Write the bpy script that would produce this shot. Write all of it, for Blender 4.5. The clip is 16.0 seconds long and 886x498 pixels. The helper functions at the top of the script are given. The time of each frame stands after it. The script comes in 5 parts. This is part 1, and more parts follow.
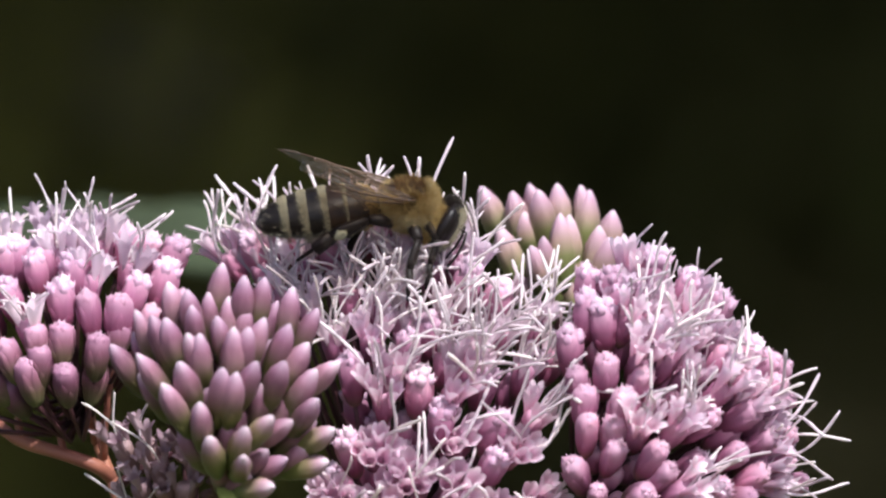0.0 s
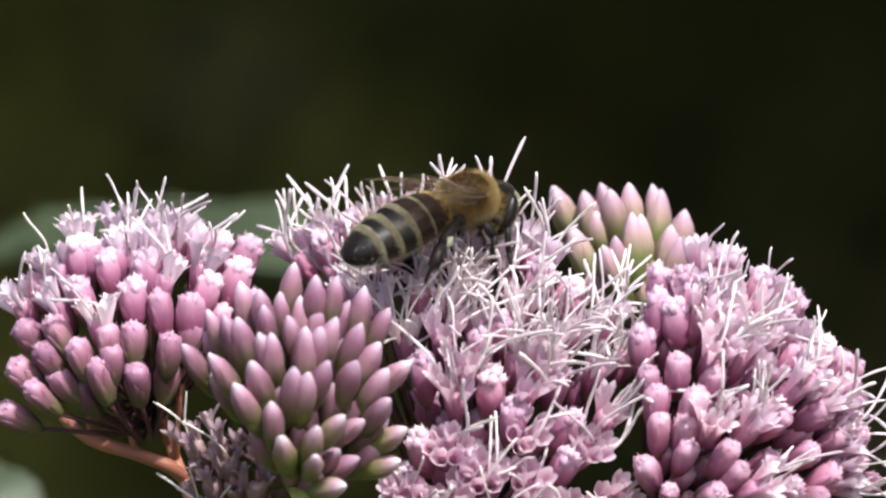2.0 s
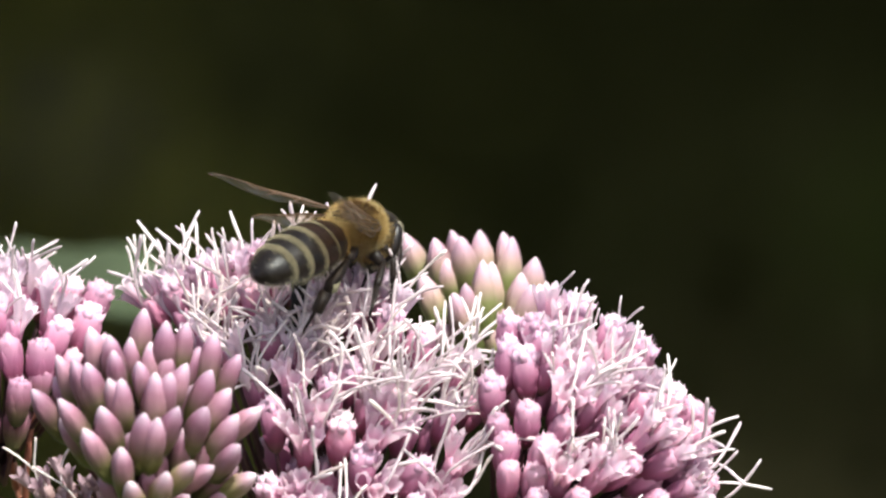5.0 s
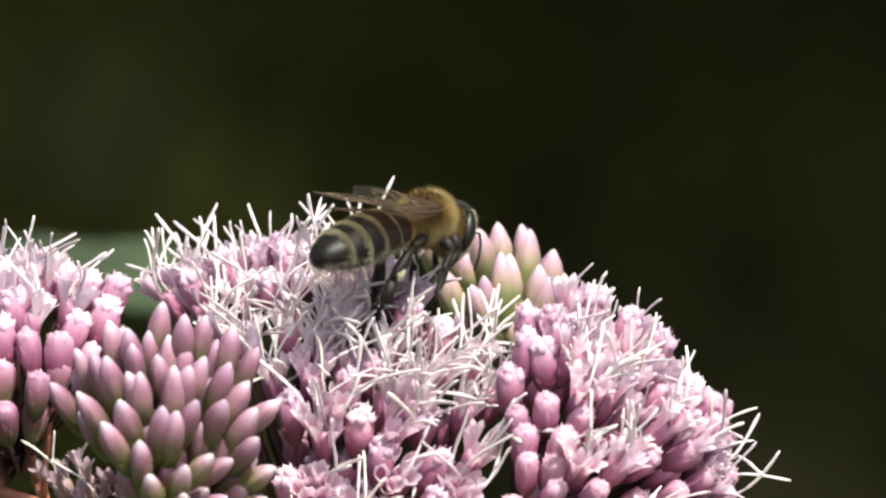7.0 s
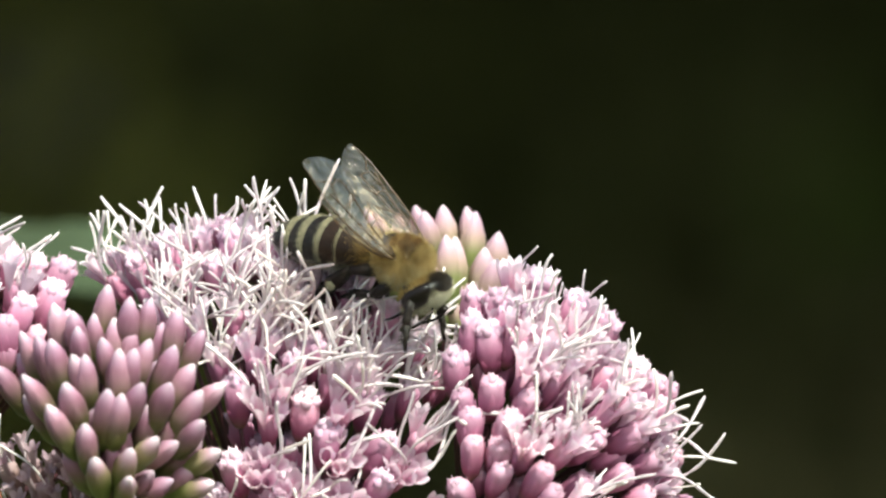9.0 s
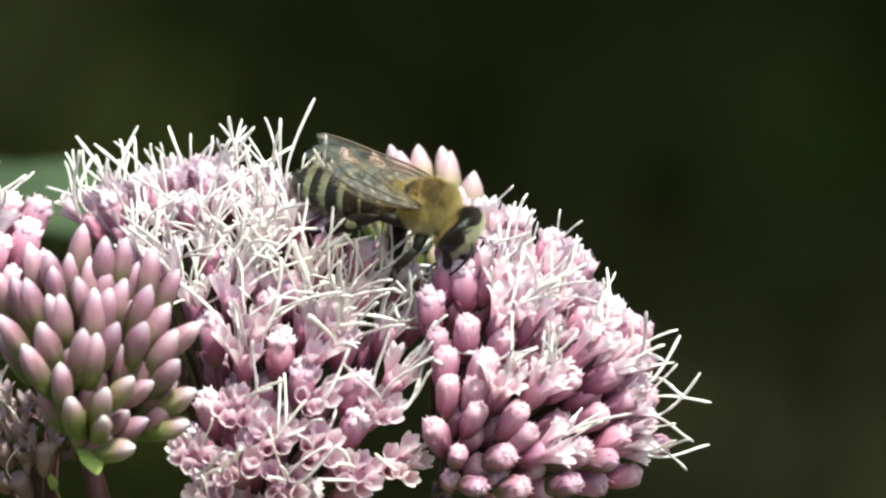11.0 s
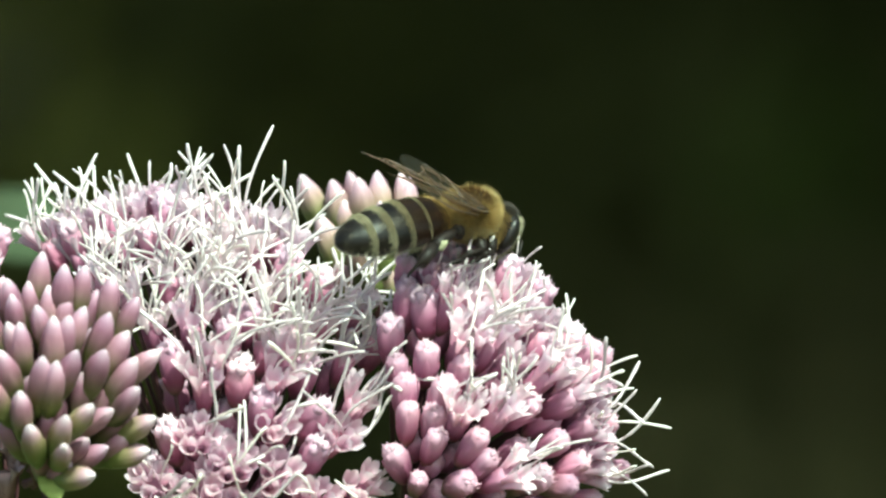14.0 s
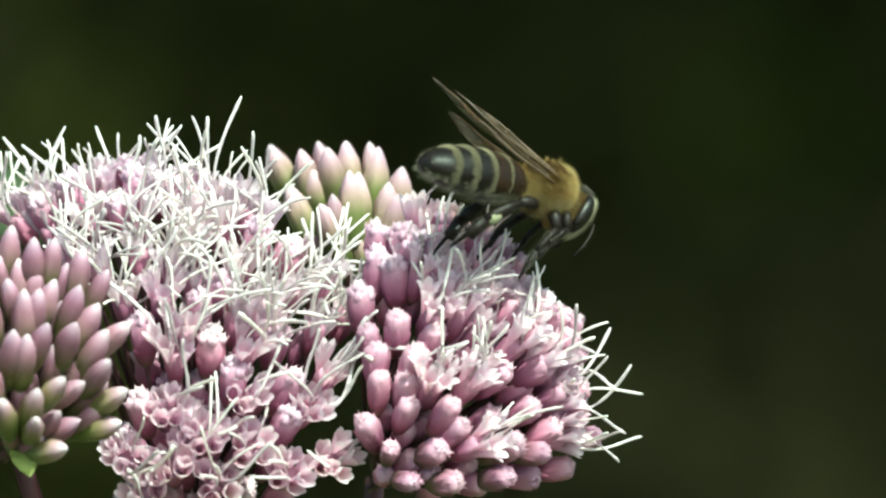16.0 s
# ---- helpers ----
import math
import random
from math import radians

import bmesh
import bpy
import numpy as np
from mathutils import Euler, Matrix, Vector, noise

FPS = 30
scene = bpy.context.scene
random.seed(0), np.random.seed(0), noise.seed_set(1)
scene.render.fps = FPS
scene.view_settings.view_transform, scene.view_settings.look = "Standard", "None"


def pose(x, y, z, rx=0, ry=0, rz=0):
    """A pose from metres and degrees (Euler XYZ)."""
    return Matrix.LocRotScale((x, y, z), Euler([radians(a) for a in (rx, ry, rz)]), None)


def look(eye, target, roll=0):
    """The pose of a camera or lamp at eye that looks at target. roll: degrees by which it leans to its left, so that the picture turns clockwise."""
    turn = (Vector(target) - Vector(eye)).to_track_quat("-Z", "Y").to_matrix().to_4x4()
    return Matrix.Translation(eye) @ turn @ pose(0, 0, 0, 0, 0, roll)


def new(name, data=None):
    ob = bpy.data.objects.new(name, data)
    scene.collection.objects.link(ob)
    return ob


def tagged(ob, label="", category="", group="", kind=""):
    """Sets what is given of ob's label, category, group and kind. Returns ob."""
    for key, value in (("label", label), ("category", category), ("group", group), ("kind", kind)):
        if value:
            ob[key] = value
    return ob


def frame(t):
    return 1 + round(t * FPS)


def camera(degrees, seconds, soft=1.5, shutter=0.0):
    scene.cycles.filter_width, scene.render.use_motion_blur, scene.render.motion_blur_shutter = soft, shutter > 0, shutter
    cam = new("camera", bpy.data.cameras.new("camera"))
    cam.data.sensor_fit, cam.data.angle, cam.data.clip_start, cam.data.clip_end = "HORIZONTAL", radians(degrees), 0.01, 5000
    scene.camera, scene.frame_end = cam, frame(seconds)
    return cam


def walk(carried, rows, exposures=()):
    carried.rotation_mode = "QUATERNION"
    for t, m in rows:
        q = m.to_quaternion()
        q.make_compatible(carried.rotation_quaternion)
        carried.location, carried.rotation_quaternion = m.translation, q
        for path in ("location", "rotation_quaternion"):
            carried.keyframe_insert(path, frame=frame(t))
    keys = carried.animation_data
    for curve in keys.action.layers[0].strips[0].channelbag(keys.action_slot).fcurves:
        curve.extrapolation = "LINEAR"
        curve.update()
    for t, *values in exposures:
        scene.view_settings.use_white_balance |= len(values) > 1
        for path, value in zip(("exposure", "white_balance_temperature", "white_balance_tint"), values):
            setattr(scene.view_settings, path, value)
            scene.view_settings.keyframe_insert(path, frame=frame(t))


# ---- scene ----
# A honey bee on a hemp agrimony flower head, filmed close from 0.7 m with a long lens.
FIELD, AWAY, TILT = 4.64, 0.70, 8.0
HEAD = Vector((0.0, 0.0, 1.10))
RIGHT = Vector((1, 0, 0))
UP = Vector((0, math.sin(radians(TILT)), math.cos(radians(TILT))))
NEAR = Vector((0, -math.cos(radians(TILT)), math.sin(radians(TILT))))
EYE = HEAD + NEAR * AWAY


def spot(u, v, d):
    """A place in the head: u millimetres to the right, v up, d towards the lens."""
    s = (1 - d / (AWAY * 1000)) * 0.001
    return HEAD + RIGHT * (u * s) + UP * (v * s) + NEAR * (d * 0.001)


# ---- camera: it stands and pans after the bee ----
cam = camera(FIELD, 16.0, soft=2.4)
cam.data.dof.use_dof = True
cam.data.dof.focus_distance = AWAY - 0.004
cam.data.dof.aperture_fstop = 40


def aim(pan, tilt, lean):
    """Degrees to the right, degrees down, degrees of roll."""
    return Matrix.Translation(EYE) @ pose(0, 0, 0, 90 - tilt, 0, -pan) @ pose(0, 0, 0, 0, 0, lean)


PANS = [
    (0.0, 0.0000, 8.0000, 0.00),
    (0.5, 0.0599, 8.1100, 0.03),
    (1.0, -0.0041, 8.1301, -0.11),
    (1.5, -0.0980, 8.0970, 0.22),
    (2.0, -0.3794, 8.0023, -0.06),
    (2.5, -0.3075, 7.8393, -0.05),
    (3.0, -0.2830, 7.7839, 0.19),
    (3.5, 0.2083, 7.7434, 0.23),
    (6.0, 0.4685, 7.7705, 0.30),
    (6.5, 0.3482, 7.7822, 0.07),
    (7.0, 0.3150, 7.7946, 0.17),
    (7.5, 0.3453, 7.8100, 0.05),
    (8.0, 0.6930, 7.8343, 0.21),
    (8.5, 0.8611, 7.8690, 0.39),
    (9.0, 0.6043, 7.8843, 0.17),
    (9.2, 0.4904, 7.9299, 0.26),
    (11.3, 0.8585, 8.2058, 0.13),
    (11.5, 0.9503, 8.1751, 0.08),
    (12.0, 0.9829, 8.1819, 0.11),
    (12.5, 0.9381, 8.1275, -0.06),
    (13.0, 0.7836, 8.0526, -0.10),
    (13.5, 0.8407, 8.0365, -0.15),
    (14.0, 0.9519, 8.0623, 0.00),
    (14.5, 1.0695, 8.0922, -0.71),
    (15.0, 1.1067, 8.1467, -0.53),
    (15.5, 1.1092, 8.1841, -0.80),
    (16.0, 1.1114, 8.2269, -0.64),
]
EXPOSURES = [(0.0, 0.66, 5820, 8), (2.0, 0.82, 5930, 3), (3.5, 1.17, 6050, 1), (7.0, 1.03, 6200, -5), (9.0, 1.14, 6150, -14), (12.5, 1.25, 5900, -30), (16.0, 1.20, 5850, -34)]
walk(cam, [(t, aim(p, q, r)) for t, p, q, r in PANS], EXPOSURES)

# ---- daylight: a high sun over the camera's right shoulder, and the sky ----
SUN_HIGH, SUN_FROM = 57.0, 152.0   # degrees above the horizon; degrees clockwise from the way the camera looks
world = bpy.data.worlds.new("sky")
scene.world = world
world.use_nodes = True
sky = world.node_tree.nodes.new("ShaderNodeTexSky")
sky.sky_type, sky.sun_disc = "NISHITA", False
sky.air_density, sky.dust_density, sky.ozone_density = 0.6, 4.0, 0.3
sky.sun_elevation, sky.sun_rotation = radians(SUN_HIGH), radians(SUN_FROM)
world.node_tree.links.new(sky.outputs[0], world.node_tree.nodes["Background"].inputs[0])
world.node_tree.nodes["Background"].inputs[1].default_value = 0.15
lamp = bpy.data.lights.new("sun", "SUN")
lamp.energy, lamp.angle, lamp.color = 3.9, radians(0.53), (1.0, 0.955, 0.88)
sun = new("sun", lamp)
a, e = radians(SUN_FROM), radians(SUN_HIGH)
sun.matrix_world = look(HEAD + Vector((math.sin(a) * math.cos(e), math.cos(a) * math.cos(e), math.sin(e))) * 20, HEAD)


# ---- materials ----
def material(name):
    m = bpy.data.materials.new(name)
    m.use_nodes = True
    return m, m.node_tree.nodes, m.node_tree.links, m.node_tree.nodes["Principled BSDF"]


def node(nodes, kind, **values):
    n = nodes.new(kind)
    for key, value in values.items():
        n.inputs[key].default_value = value
    return n


def ramp(nodes, stops):
    r = nodes.new("ShaderNodeValToRGB")
    el = r.color_ramp.elements
    while len(el) < len(stops):
        el.new(0.5)
    for e, (p, c) in zip(el, stops):
        e.position, e.color = p, (*c, 1)
    return r


def mixed(nodes, links, kind, fac, a, b):
    """A colour mix; fac, a and b are sockets or values."""
    m = nodes.new("ShaderNodeMix")
    m.data_type, m.blend_type = "RGBA", kind
    for socket, x in ((m.inputs[0], fac), (m.inputs[6], a), (m.inputs[7], b)):
        if hasattr(x, "is_linked"):
            links.new(x, socket)
        elif isinstance(x, tuple):
            socket.default_value = (*x, 1)
        else:
            socket.default_value = x
    return m.outputs[2]


def along(nodes, links, low, high):
    """0 to 1 along the object's own z, between low and high in millimetres."""
    c = nodes.new("ShaderNodeTexCoord")
    s = nodes.new("ShaderNodeSeparateXYZ")
    links.new(c.outputs["Object"], s.inputs[0])
    r = node(nodes, "ShaderNodeMapRange", **{"From Min": low * 0.001, "From Max": high * 0.001})
    links.new(s.outputs[2], r.inputs[0])
    return r.outputs[0], c.outputs["Object"]


def petal_like(name, stops, low, high, rough=0.5, clear=0.25, grain=1800.0, vary=0.25, bump=0.25):
    """Living plant skin: pigment along the length, fine grain, some light let through."""
    m, nodes, links, p = material(name)
    z, ob = along(nodes, links, low, high)
    r = ramp(nodes, stops)
    links.new(z, r.inputs[0])
    big = node(nodes, "ShaderNodeTexNoise", Scale=grain * 0.25, Detail=3.0)
    fine = node(nodes, "ShaderNodeTexNoise", Scale=grain, Detail=4.0)
    info = nodes.new("ShaderNodeObjectInfo")
    place = nodes.new("ShaderNodeVectorMath")
    place.operation = "ADD"
    links.new(ob, place.inputs[0])
    links.new(info.outputs["Location"], place.inputs[1])
    links.new(place.outputs[0], big.inputs["Vector"])
    links.new(place.outputs[0], fine.inputs["Vector"])
    tone = ramp(nodes, [(0.25, (1 - vary, 1 - vary * 1.3, 1 - vary)), (0.75, (1 + vary * 0.3,) * 3)])
    links.new(big.outputs[0], tone.inputs[0])
    col = mixed(nodes, links, "MULTIPLY", 1.0, r.outputs[0], tone.outputs[0])
    own = ramp(nodes, [(0.0, (0.70, 0.64, 0.68)), (0.45, (0.94, 0.91, 0.94)), (1.0, (1.06, 1.07, 1.02))])
    links.new(info.outputs["Random"], own.inputs[0])
    col = mixed(nodes, links, "MULTIPLY", 1.0, col, own.outputs[0])
    links.new(col, p.inputs["Base Color"])
    p.inputs["Roughness"].default_value = rough
    p.inputs["Specular IOR Level"].default_value = 0.35
    b = node(nodes, "ShaderNodeBump", Strength=bump, Distance=0.00008)
    links.new(fine.outputs[0], b.inputs["Height"])
    links.new(b.outputs[0], p.inputs["Normal"])
    if clear:
        t = nodes.new("ShaderNodeBsdfTranslucent")
        links.new(col, t.inputs[0])
        mix = nodes.new("ShaderNodeMixShader")
        mix.inputs[0].default_value = clear
        links.new(p.outputs[0], mix.inputs[1])
        links.new(t.outputs[0], mix.inputs[2])
        links.new(mix.outputs[0], nodes["Material Output"].inputs[0])
    return m


# green to mauve is pigment; the palest tip also holds a painted highlight
BUD = petal_like("closed_bud_skin", [(0.0, (0.085, 0.125, 0.022)), (0.36, (0.135, 0.13, 0.045)), (0.58, (0.25, 0.145, 0.145)), (0.75, (0.33, 0.165, 0.215)), (0.85, (0.43, 0.245, 0.32)), (0.94, (0.56, 0.40, 0.47)), (1.0, (0.68, 0.56, 0.60))], 0.0, 3.7, rough=0.42, clear=0.12, vary=0.38)
BUD_GREEN = petal_like("greenish_bud_skin", [(0.0, (0.085, 0.12, 0.025)), (0.46, (0.19, 0.205, 0.07)), (0.66, (0.38, 0.27, 0.21)), (0.86, (0.54, 0.35, 0.40)), (1.0, (0.70, 0.57, 0.60))], 0.0, 3.8, rough=0.42, clear=0.12)
BUD_OLIVE = petal_like("olive_bud_skin", [(0.0, (0.085, 0.125, 0.022)), (0.45, (0.155, 0.165, 0.045)), (0.68, (0.26, 0.20, 0.11)), (0.85, (0.44, 0.27, 0.31)), (1.0, (0.68, 0.56, 0.60))], 0.0, 3.7, rough=0.42, clear=0.12)
CUP = petal_like("involucre_skin", [(0.0, (0.16, 0.10, 0.05)), (0.25, (0.33, 0.09, 0.165)), (0.55, (0.60, 0.25, 0.39)), (0.8, (0.76, 0.43, 0.56)), (1.0, (0.85, 0.63, 0.71))], 0.0, 3.2, rough=0.45, clear=0.42)
# CUP with a greener base, darkened for the shade on the low buds
CUP_SHADED = petal_like("shaded_involucre_skin", [(0.0, (0.085, 0.105, 0.028)), (0.3, (0.15, 0.105, 0.065)), (0.6, (0.31, 0.135, 0.185)), (0.85, (0.50, 0.26, 0.36)), (1.0, (0.68, 0.46, 0.56))], 0.0, 3.2, rough=0.45, clear=0.2)
KNOB = petal_like("closed_floret_skin", [(0.0, (0.60, 0.30, 0.44)), (0.35, (0.68, 0.42, 0.55)), (0.75, (0.78, 0.58, 0.67)), (1.0, (0.83, 0.70, 0.76))], 2.0, 3.6, rough=0.5, clear=0.2)
FLORET = petal_like("floret_petal", [(0.0, (0.70, 0.31, 0.47)), (0.55, (0.81, 0.535, 0.66)), (1.0, (0.88, 0.755, 0.81))], 0.2, 2.6, rough=0.5, clear=0.45, vary=0.18)
STYLE = petal_like("white_style", [(0.0, (0.86, 0.66, 0.72)), (0.3, (0.84, 0.74, 0.755)), (1.0, (0.84, 0.76, 0.75))], 0.0, 3.0, rough=0.5, clear=0.35, vary=0.08, bump=0.1)
STALK = petal_like("reddish_stalk", [(0.0, (0.40, 0.23, 0.09)), (0.5, (0.40, 0.20, 0.085)), (1.0, (0.36, 0.15, 0.085))], -40.0, 20.0, rough=0.5, clear=0.0, grain=900.0, vary=0.5)
# maroon stalk skin, with the shade among the flowers put into its colour
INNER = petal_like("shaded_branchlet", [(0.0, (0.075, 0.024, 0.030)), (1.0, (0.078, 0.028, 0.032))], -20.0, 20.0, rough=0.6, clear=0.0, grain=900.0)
LEAF = petal_like("plant_leaf_skin", [(0.0, (0.050, 0.066, 0.030)), (1.0, (0.056, 0.074, 0.036))], -30.0, 30.0, rough=0.5, clear=0.3, grain=400.0)
BRACT = petal_like("green_bract_skin", [(0.0, (0.14, 0.20, 0.05)), (1.0, (0.32, 0.36, 0.10))], 0.0, 3.0, rough=0.5, clear=0.3)
# withered brown, darkened further as the shade under the flower head
WITHER_SHADED = petal_like("shaded_withered_floret", [(0.0, (0.22, 0.12, 0.10)), (0.6, (0.31, 0.19, 0.185)), (1.0, (0.42, 0.31, 0.32))], 0.0, 3.2, rough=0.7, clear=0.2)


def plain(name, color, rough=0.5, metal=0.0, grain=2500.0, vary=0.3, bump=0.2, coat=0.0, spec=0.5):
    m, nodes, links, p = material(name)
    c = nodes.new("ShaderNodeTexCoord")
    n = node(nodes, "ShaderNodeTexNoise", Scale=grain, Detail=5.0)
    w = node(nodes, "ShaderNodeTexNoise", Scale=grain * 0.2, Detail=2.0)
    links.new(c.outputs["Object"], n.inputs["Vector"])
    links.new(c.outputs["Object"], w.inputs["Vector"])
    r = ramp(nodes, [(0.3, tuple(x * (1 - vary) for x in color)), (0.7, tuple(min(1, x * (1 + vary)) for x in color))])
    both = mixed(nodes, links, "MIX", 0.5, n.outputs[0], w.outputs[0])
    links.new(both, r.inputs[0])
    links.new(r.outputs[0], p.inputs["Base Color"])
    p.inputs["Roughness"].default_value, p.inputs["Metallic"].default_value = rough, metal
    p.inputs["Coat Weight"].default_value = coat
    p.inputs["Specular IOR Level"].default_value = spec
    b = node(nodes, "ShaderNodeBump", Strength=bump, Distance=0.00006)
    links.new(n.outputs[0], b.inputs["Height"])
    links.new(b.outputs[0], p.inputs["Normal"])
    return m


SHELL = plain("dark_bee_shell", (0.0055, 0.0034, 0.0026), rough=0.40, grain=6000, vary=0.45, bump=0.5, spec=0.22)
SHELL_BROWN = plain("brown_bee_shell", (0.015, 0.0075, 0.0045), rough=0.40, grain=6000, vary=0.45, bump=0.3, spec=0.15)
BAND = plain("pale_hair_band", (0.145, 0.120, 0.070), rough=0.8, grain=9000, vary=0.4, bump=0.9)
PELT = plain("thorax_skin", (0.05, 0.030, 0.012), rough=0.8, grain=7000, vary=0.4, bump=0.8)
def furry(name, dark, mid, pale, clear=0.25):
    """Hair whose strands differ, some light let through."""
    m, nodes, links, p = material(name)
    geo = nodes.new("ShaderNodeNewGeometry")
    c = nodes.new("ShaderNodeTexCoord")
    n = node(nodes, "ShaderNodeTexNoise", Scale=1400.0, Detail=3.0)
    links.new(c.outputs["Object"], n.inputs["Vector"])
    both = mixed(nodes, links, "MIX", 0.5, geo.outputs["Random Per Island"], n.outputs[0])
    r = ramp(nodes, [(0.2, dark), (0.5, mid), (0.8, pale)])
    links.new(both, r.inputs[0])
    links.new(r.outputs[0], p.inputs["Base Color"])
    p.inputs["Roughness"].default_value, p.inputs["Specular IOR Level"].default_value = 0.6, 0.25
    t = nodes.new("ShaderNodeBsdfTranslucent")
    links.new(r.outputs[0], t.inputs[0])
    mix = nodes.new("ShaderNodeMixShader")
    mix.inputs[0].default_value = clear
    links.new(p.outputs[0], mix.inputs[1])
    links.new(t.outputs[0], mix.inputs[2])
    links.new(mix.outputs[0], nodes["Material Output"].inputs[0])
    return m


FUR = furry("tawny_fur", (0.15, 0.085, 0.026), (0.40, 0.265, 0.095), (0.62, 0.47, 0.22), clear=0.35)
FUR_GOLD = furry("golden_fur", (0.26, 0.18, 0.07), (0.46, 0.35, 0.16), (0.62, 0.50, 0.28), clear=0.35)
FUR_RED = furry("reddish_fur", (0.028, 0.013, 0.005), (0.10, 0.047, 0.015), (0.22, 0.12, 0.042))
FUR_DARK = plain("leg_bristle", (0.030, 0.021, 0.014), rough=0.6, grain=900, vary=0.3, bump=0.0)
DOWN = plain("abdomen_bristle", (0.018, 0.011, 0.006), rough=0.6, grain=900, vary=0.3, bump=0.0, spec=0.2)
FRINGE = plain("belly_hair", (0.30, 0.265, 0.19), rough=0.8, grain=900, vary=0.3, bump=0.0, spec=0.2)
FUR_PALE = furry("pale_fur", (0.20, 0.165, 0.095), (0.42, 0.37, 0.25), (0.62, 0.57, 0.43))
EYE_SKIN = plain("compound_eye", (0.007, 0.0045, 0.004), rough=0.34, grain=12000, vary=0.3, bump=0.3, spec=0.22)
LIMB = plain("bee_leg_shell", (0.011, 0.007, 0.0055), rough=0.5, grain=5000, vary=0.4, bump=0.3, spec=0.18)
POLLEN = plain("pollen_pellet", (0.235, 0.215, 0.135), rough=0.9, grain=5000, vary=0.25, bump=0.8)
VEIN = plain("wing_vein", (0.06, 0.032, 0.014), rough=0.4, grain=4000, vary=0.3, bump=0.1)
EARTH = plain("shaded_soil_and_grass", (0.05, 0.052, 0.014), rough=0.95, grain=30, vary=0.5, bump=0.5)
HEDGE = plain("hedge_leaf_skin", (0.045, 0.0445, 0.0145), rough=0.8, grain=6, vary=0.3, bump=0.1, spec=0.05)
HEDGE_LIGHT = plain("olive_hedge_leaf_skin", (0.158, 0.150, 0.034), rough=0.8, grain=6, vary=0.3, bump=0.1, spec=0.05)
LITTER = plain("dry_leaf_skin", (0.142, 0.120, 0.052), rough=0.8, grain=6, vary=0.5, bump=0.1, spec=0.05)
HEDGE_GREEN = plain("fresh_hedge_leaf_skin", (0.060, 0.078, 0.016), rough=0.8, grain=6, vary=0.3, bump=0.1, spec=0.05)
TWIG = plain("grey_twig_skin", (0.064, 0.055, 0.054), rough=0.8, grain=6, vary=0.4, bump=0.1, spec=0.05)
HEDGE_CORE = plain("hedge_core_skin", (0.050, 0.050, 0.016), rough=0.95, grain=8, vary=0.5, bump=0.4, spec=0.05)


def membrane():
    """Clear wing film: mostly lets light through, smoky, with a sheen."""
    m, nodes, links, p = material("wing_film")
    c = nodes.new("ShaderNodeTexCoord")
    n = node(nodes, "ShaderNodeTexNoise", Scale=950.0, Detail=4.0)
    links.new(c.outputs["Object"], n.inputs["Vector"])
    b = node(nodes, "ShaderNodeBump", Strength=0.6, Distance=0.0006)
    links.new(n.outputs[0], b.inputs["Height"])
    nodes.remove(p)
    g = nodes.new("ShaderNodeBsdfGlossy")
    g.inputs["Color"].default_value = (0.90, 0.79, 0.64, 1)
    g.inputs["Roughness"].default_value = 0.30
    links.new(b.outputs[0], g.inputs["Normal"])
    t = nodes.new("ShaderNodeBsdfTransparent")
    t.inputs[0].default_value = (0.86, 0.79, 0.70, 1)
    mix = nodes.new("ShaderNodeMixShader")
    mix.inputs[0].default_value = 0.23
    milk = nodes.new("ShaderNodeBsdfTranslucent")
    milk.inputs[0].default_value = (0.80, 0.72, 0.62, 1)
    haze = nodes.new("ShaderNodeMixShader")
    haze.inputs[0].default_value = 0.02
    links.new(t.outputs[0], haze.inputs[1])
    links.new(milk.outputs[0], haze.inputs[2])
    links.new(haze.outputs[0], mix.inputs[1])
    links.new(g.outputs[0], mix.inputs[2])
    links.new(mix.outputs[0], nodes["Material Output"].inputs[0])
    return m


FILM = membrane()


# ---- mesh makers (all sizes in millimetres) ----
class Shape:
    """Collects vertices and faces for one mesh."""

    def __init__(self):
        self.v, self.f, self.k = [], [], []

    def add(self, verts, faces, slot=0):
        n = len(self.v)
        self.v += [tuple(p) for p in verts]
        self.f += [tuple(i + n for i in f) for f in faces]
        self.k += [slot] * len(faces)

    def put(self, other, m, slot=None):
        self.add([m @ Vector(p) for p in other.v], other.f)
        self.k[len(self.k) - len(other.k):] = other.k if slot is None else [slot] * len(other.k)

    def mesh(self, name, *mats, smooth=True, scale=0.001):
        me = bpy.data.meshes.new(name)
        me.from_pydata([tuple(c * scale for c in p) for p in self.v], [], self.f)
        for m in mats:
            me.materials.append(m)
        me.polygons.foreach_set("material_index", self.k)
        me.polygons.foreach_set("use_smooth", [smooth] * len(self.f))
        me.update()
        return me


def tube(s, points, radii, sides=6, slot=0, flat=1.0, cap=True):
    """A tapered round strand along points."""
    pts = [Vector(p) for p in points]
    verts, faces = [], []
    side = None
    for i, p in enumerate(pts):
        d = (pts[min(i + 1, len(pts) - 1)] - pts[max(i - 1, 0)]).normalized()
        if side is None:
            side = d.orthogonal().normalized()
        side = (side - d * side.dot(d)).normalized()
        other = d.cross(side)
        for k in range(sides):
            a = 2 * math.pi * k / sides
            verts.append(p + side * (math.cos(a) * radii[i]) + other * (math.sin(a) * radii[i] * flat))
    for i in range(len(pts) - 1):
        for k in range(sides):
            a, b = i * sides + k, i * sides + (k + 1) % sides
            faces.append((a, b, b + sides, a + sides))
    if cap:
        faces.append(tuple(range(sides))[::-1])
        faces.append(tuple(range((len(pts) - 1) * sides, len(pts) * sides)))
    s.add(verts, faces, slot)


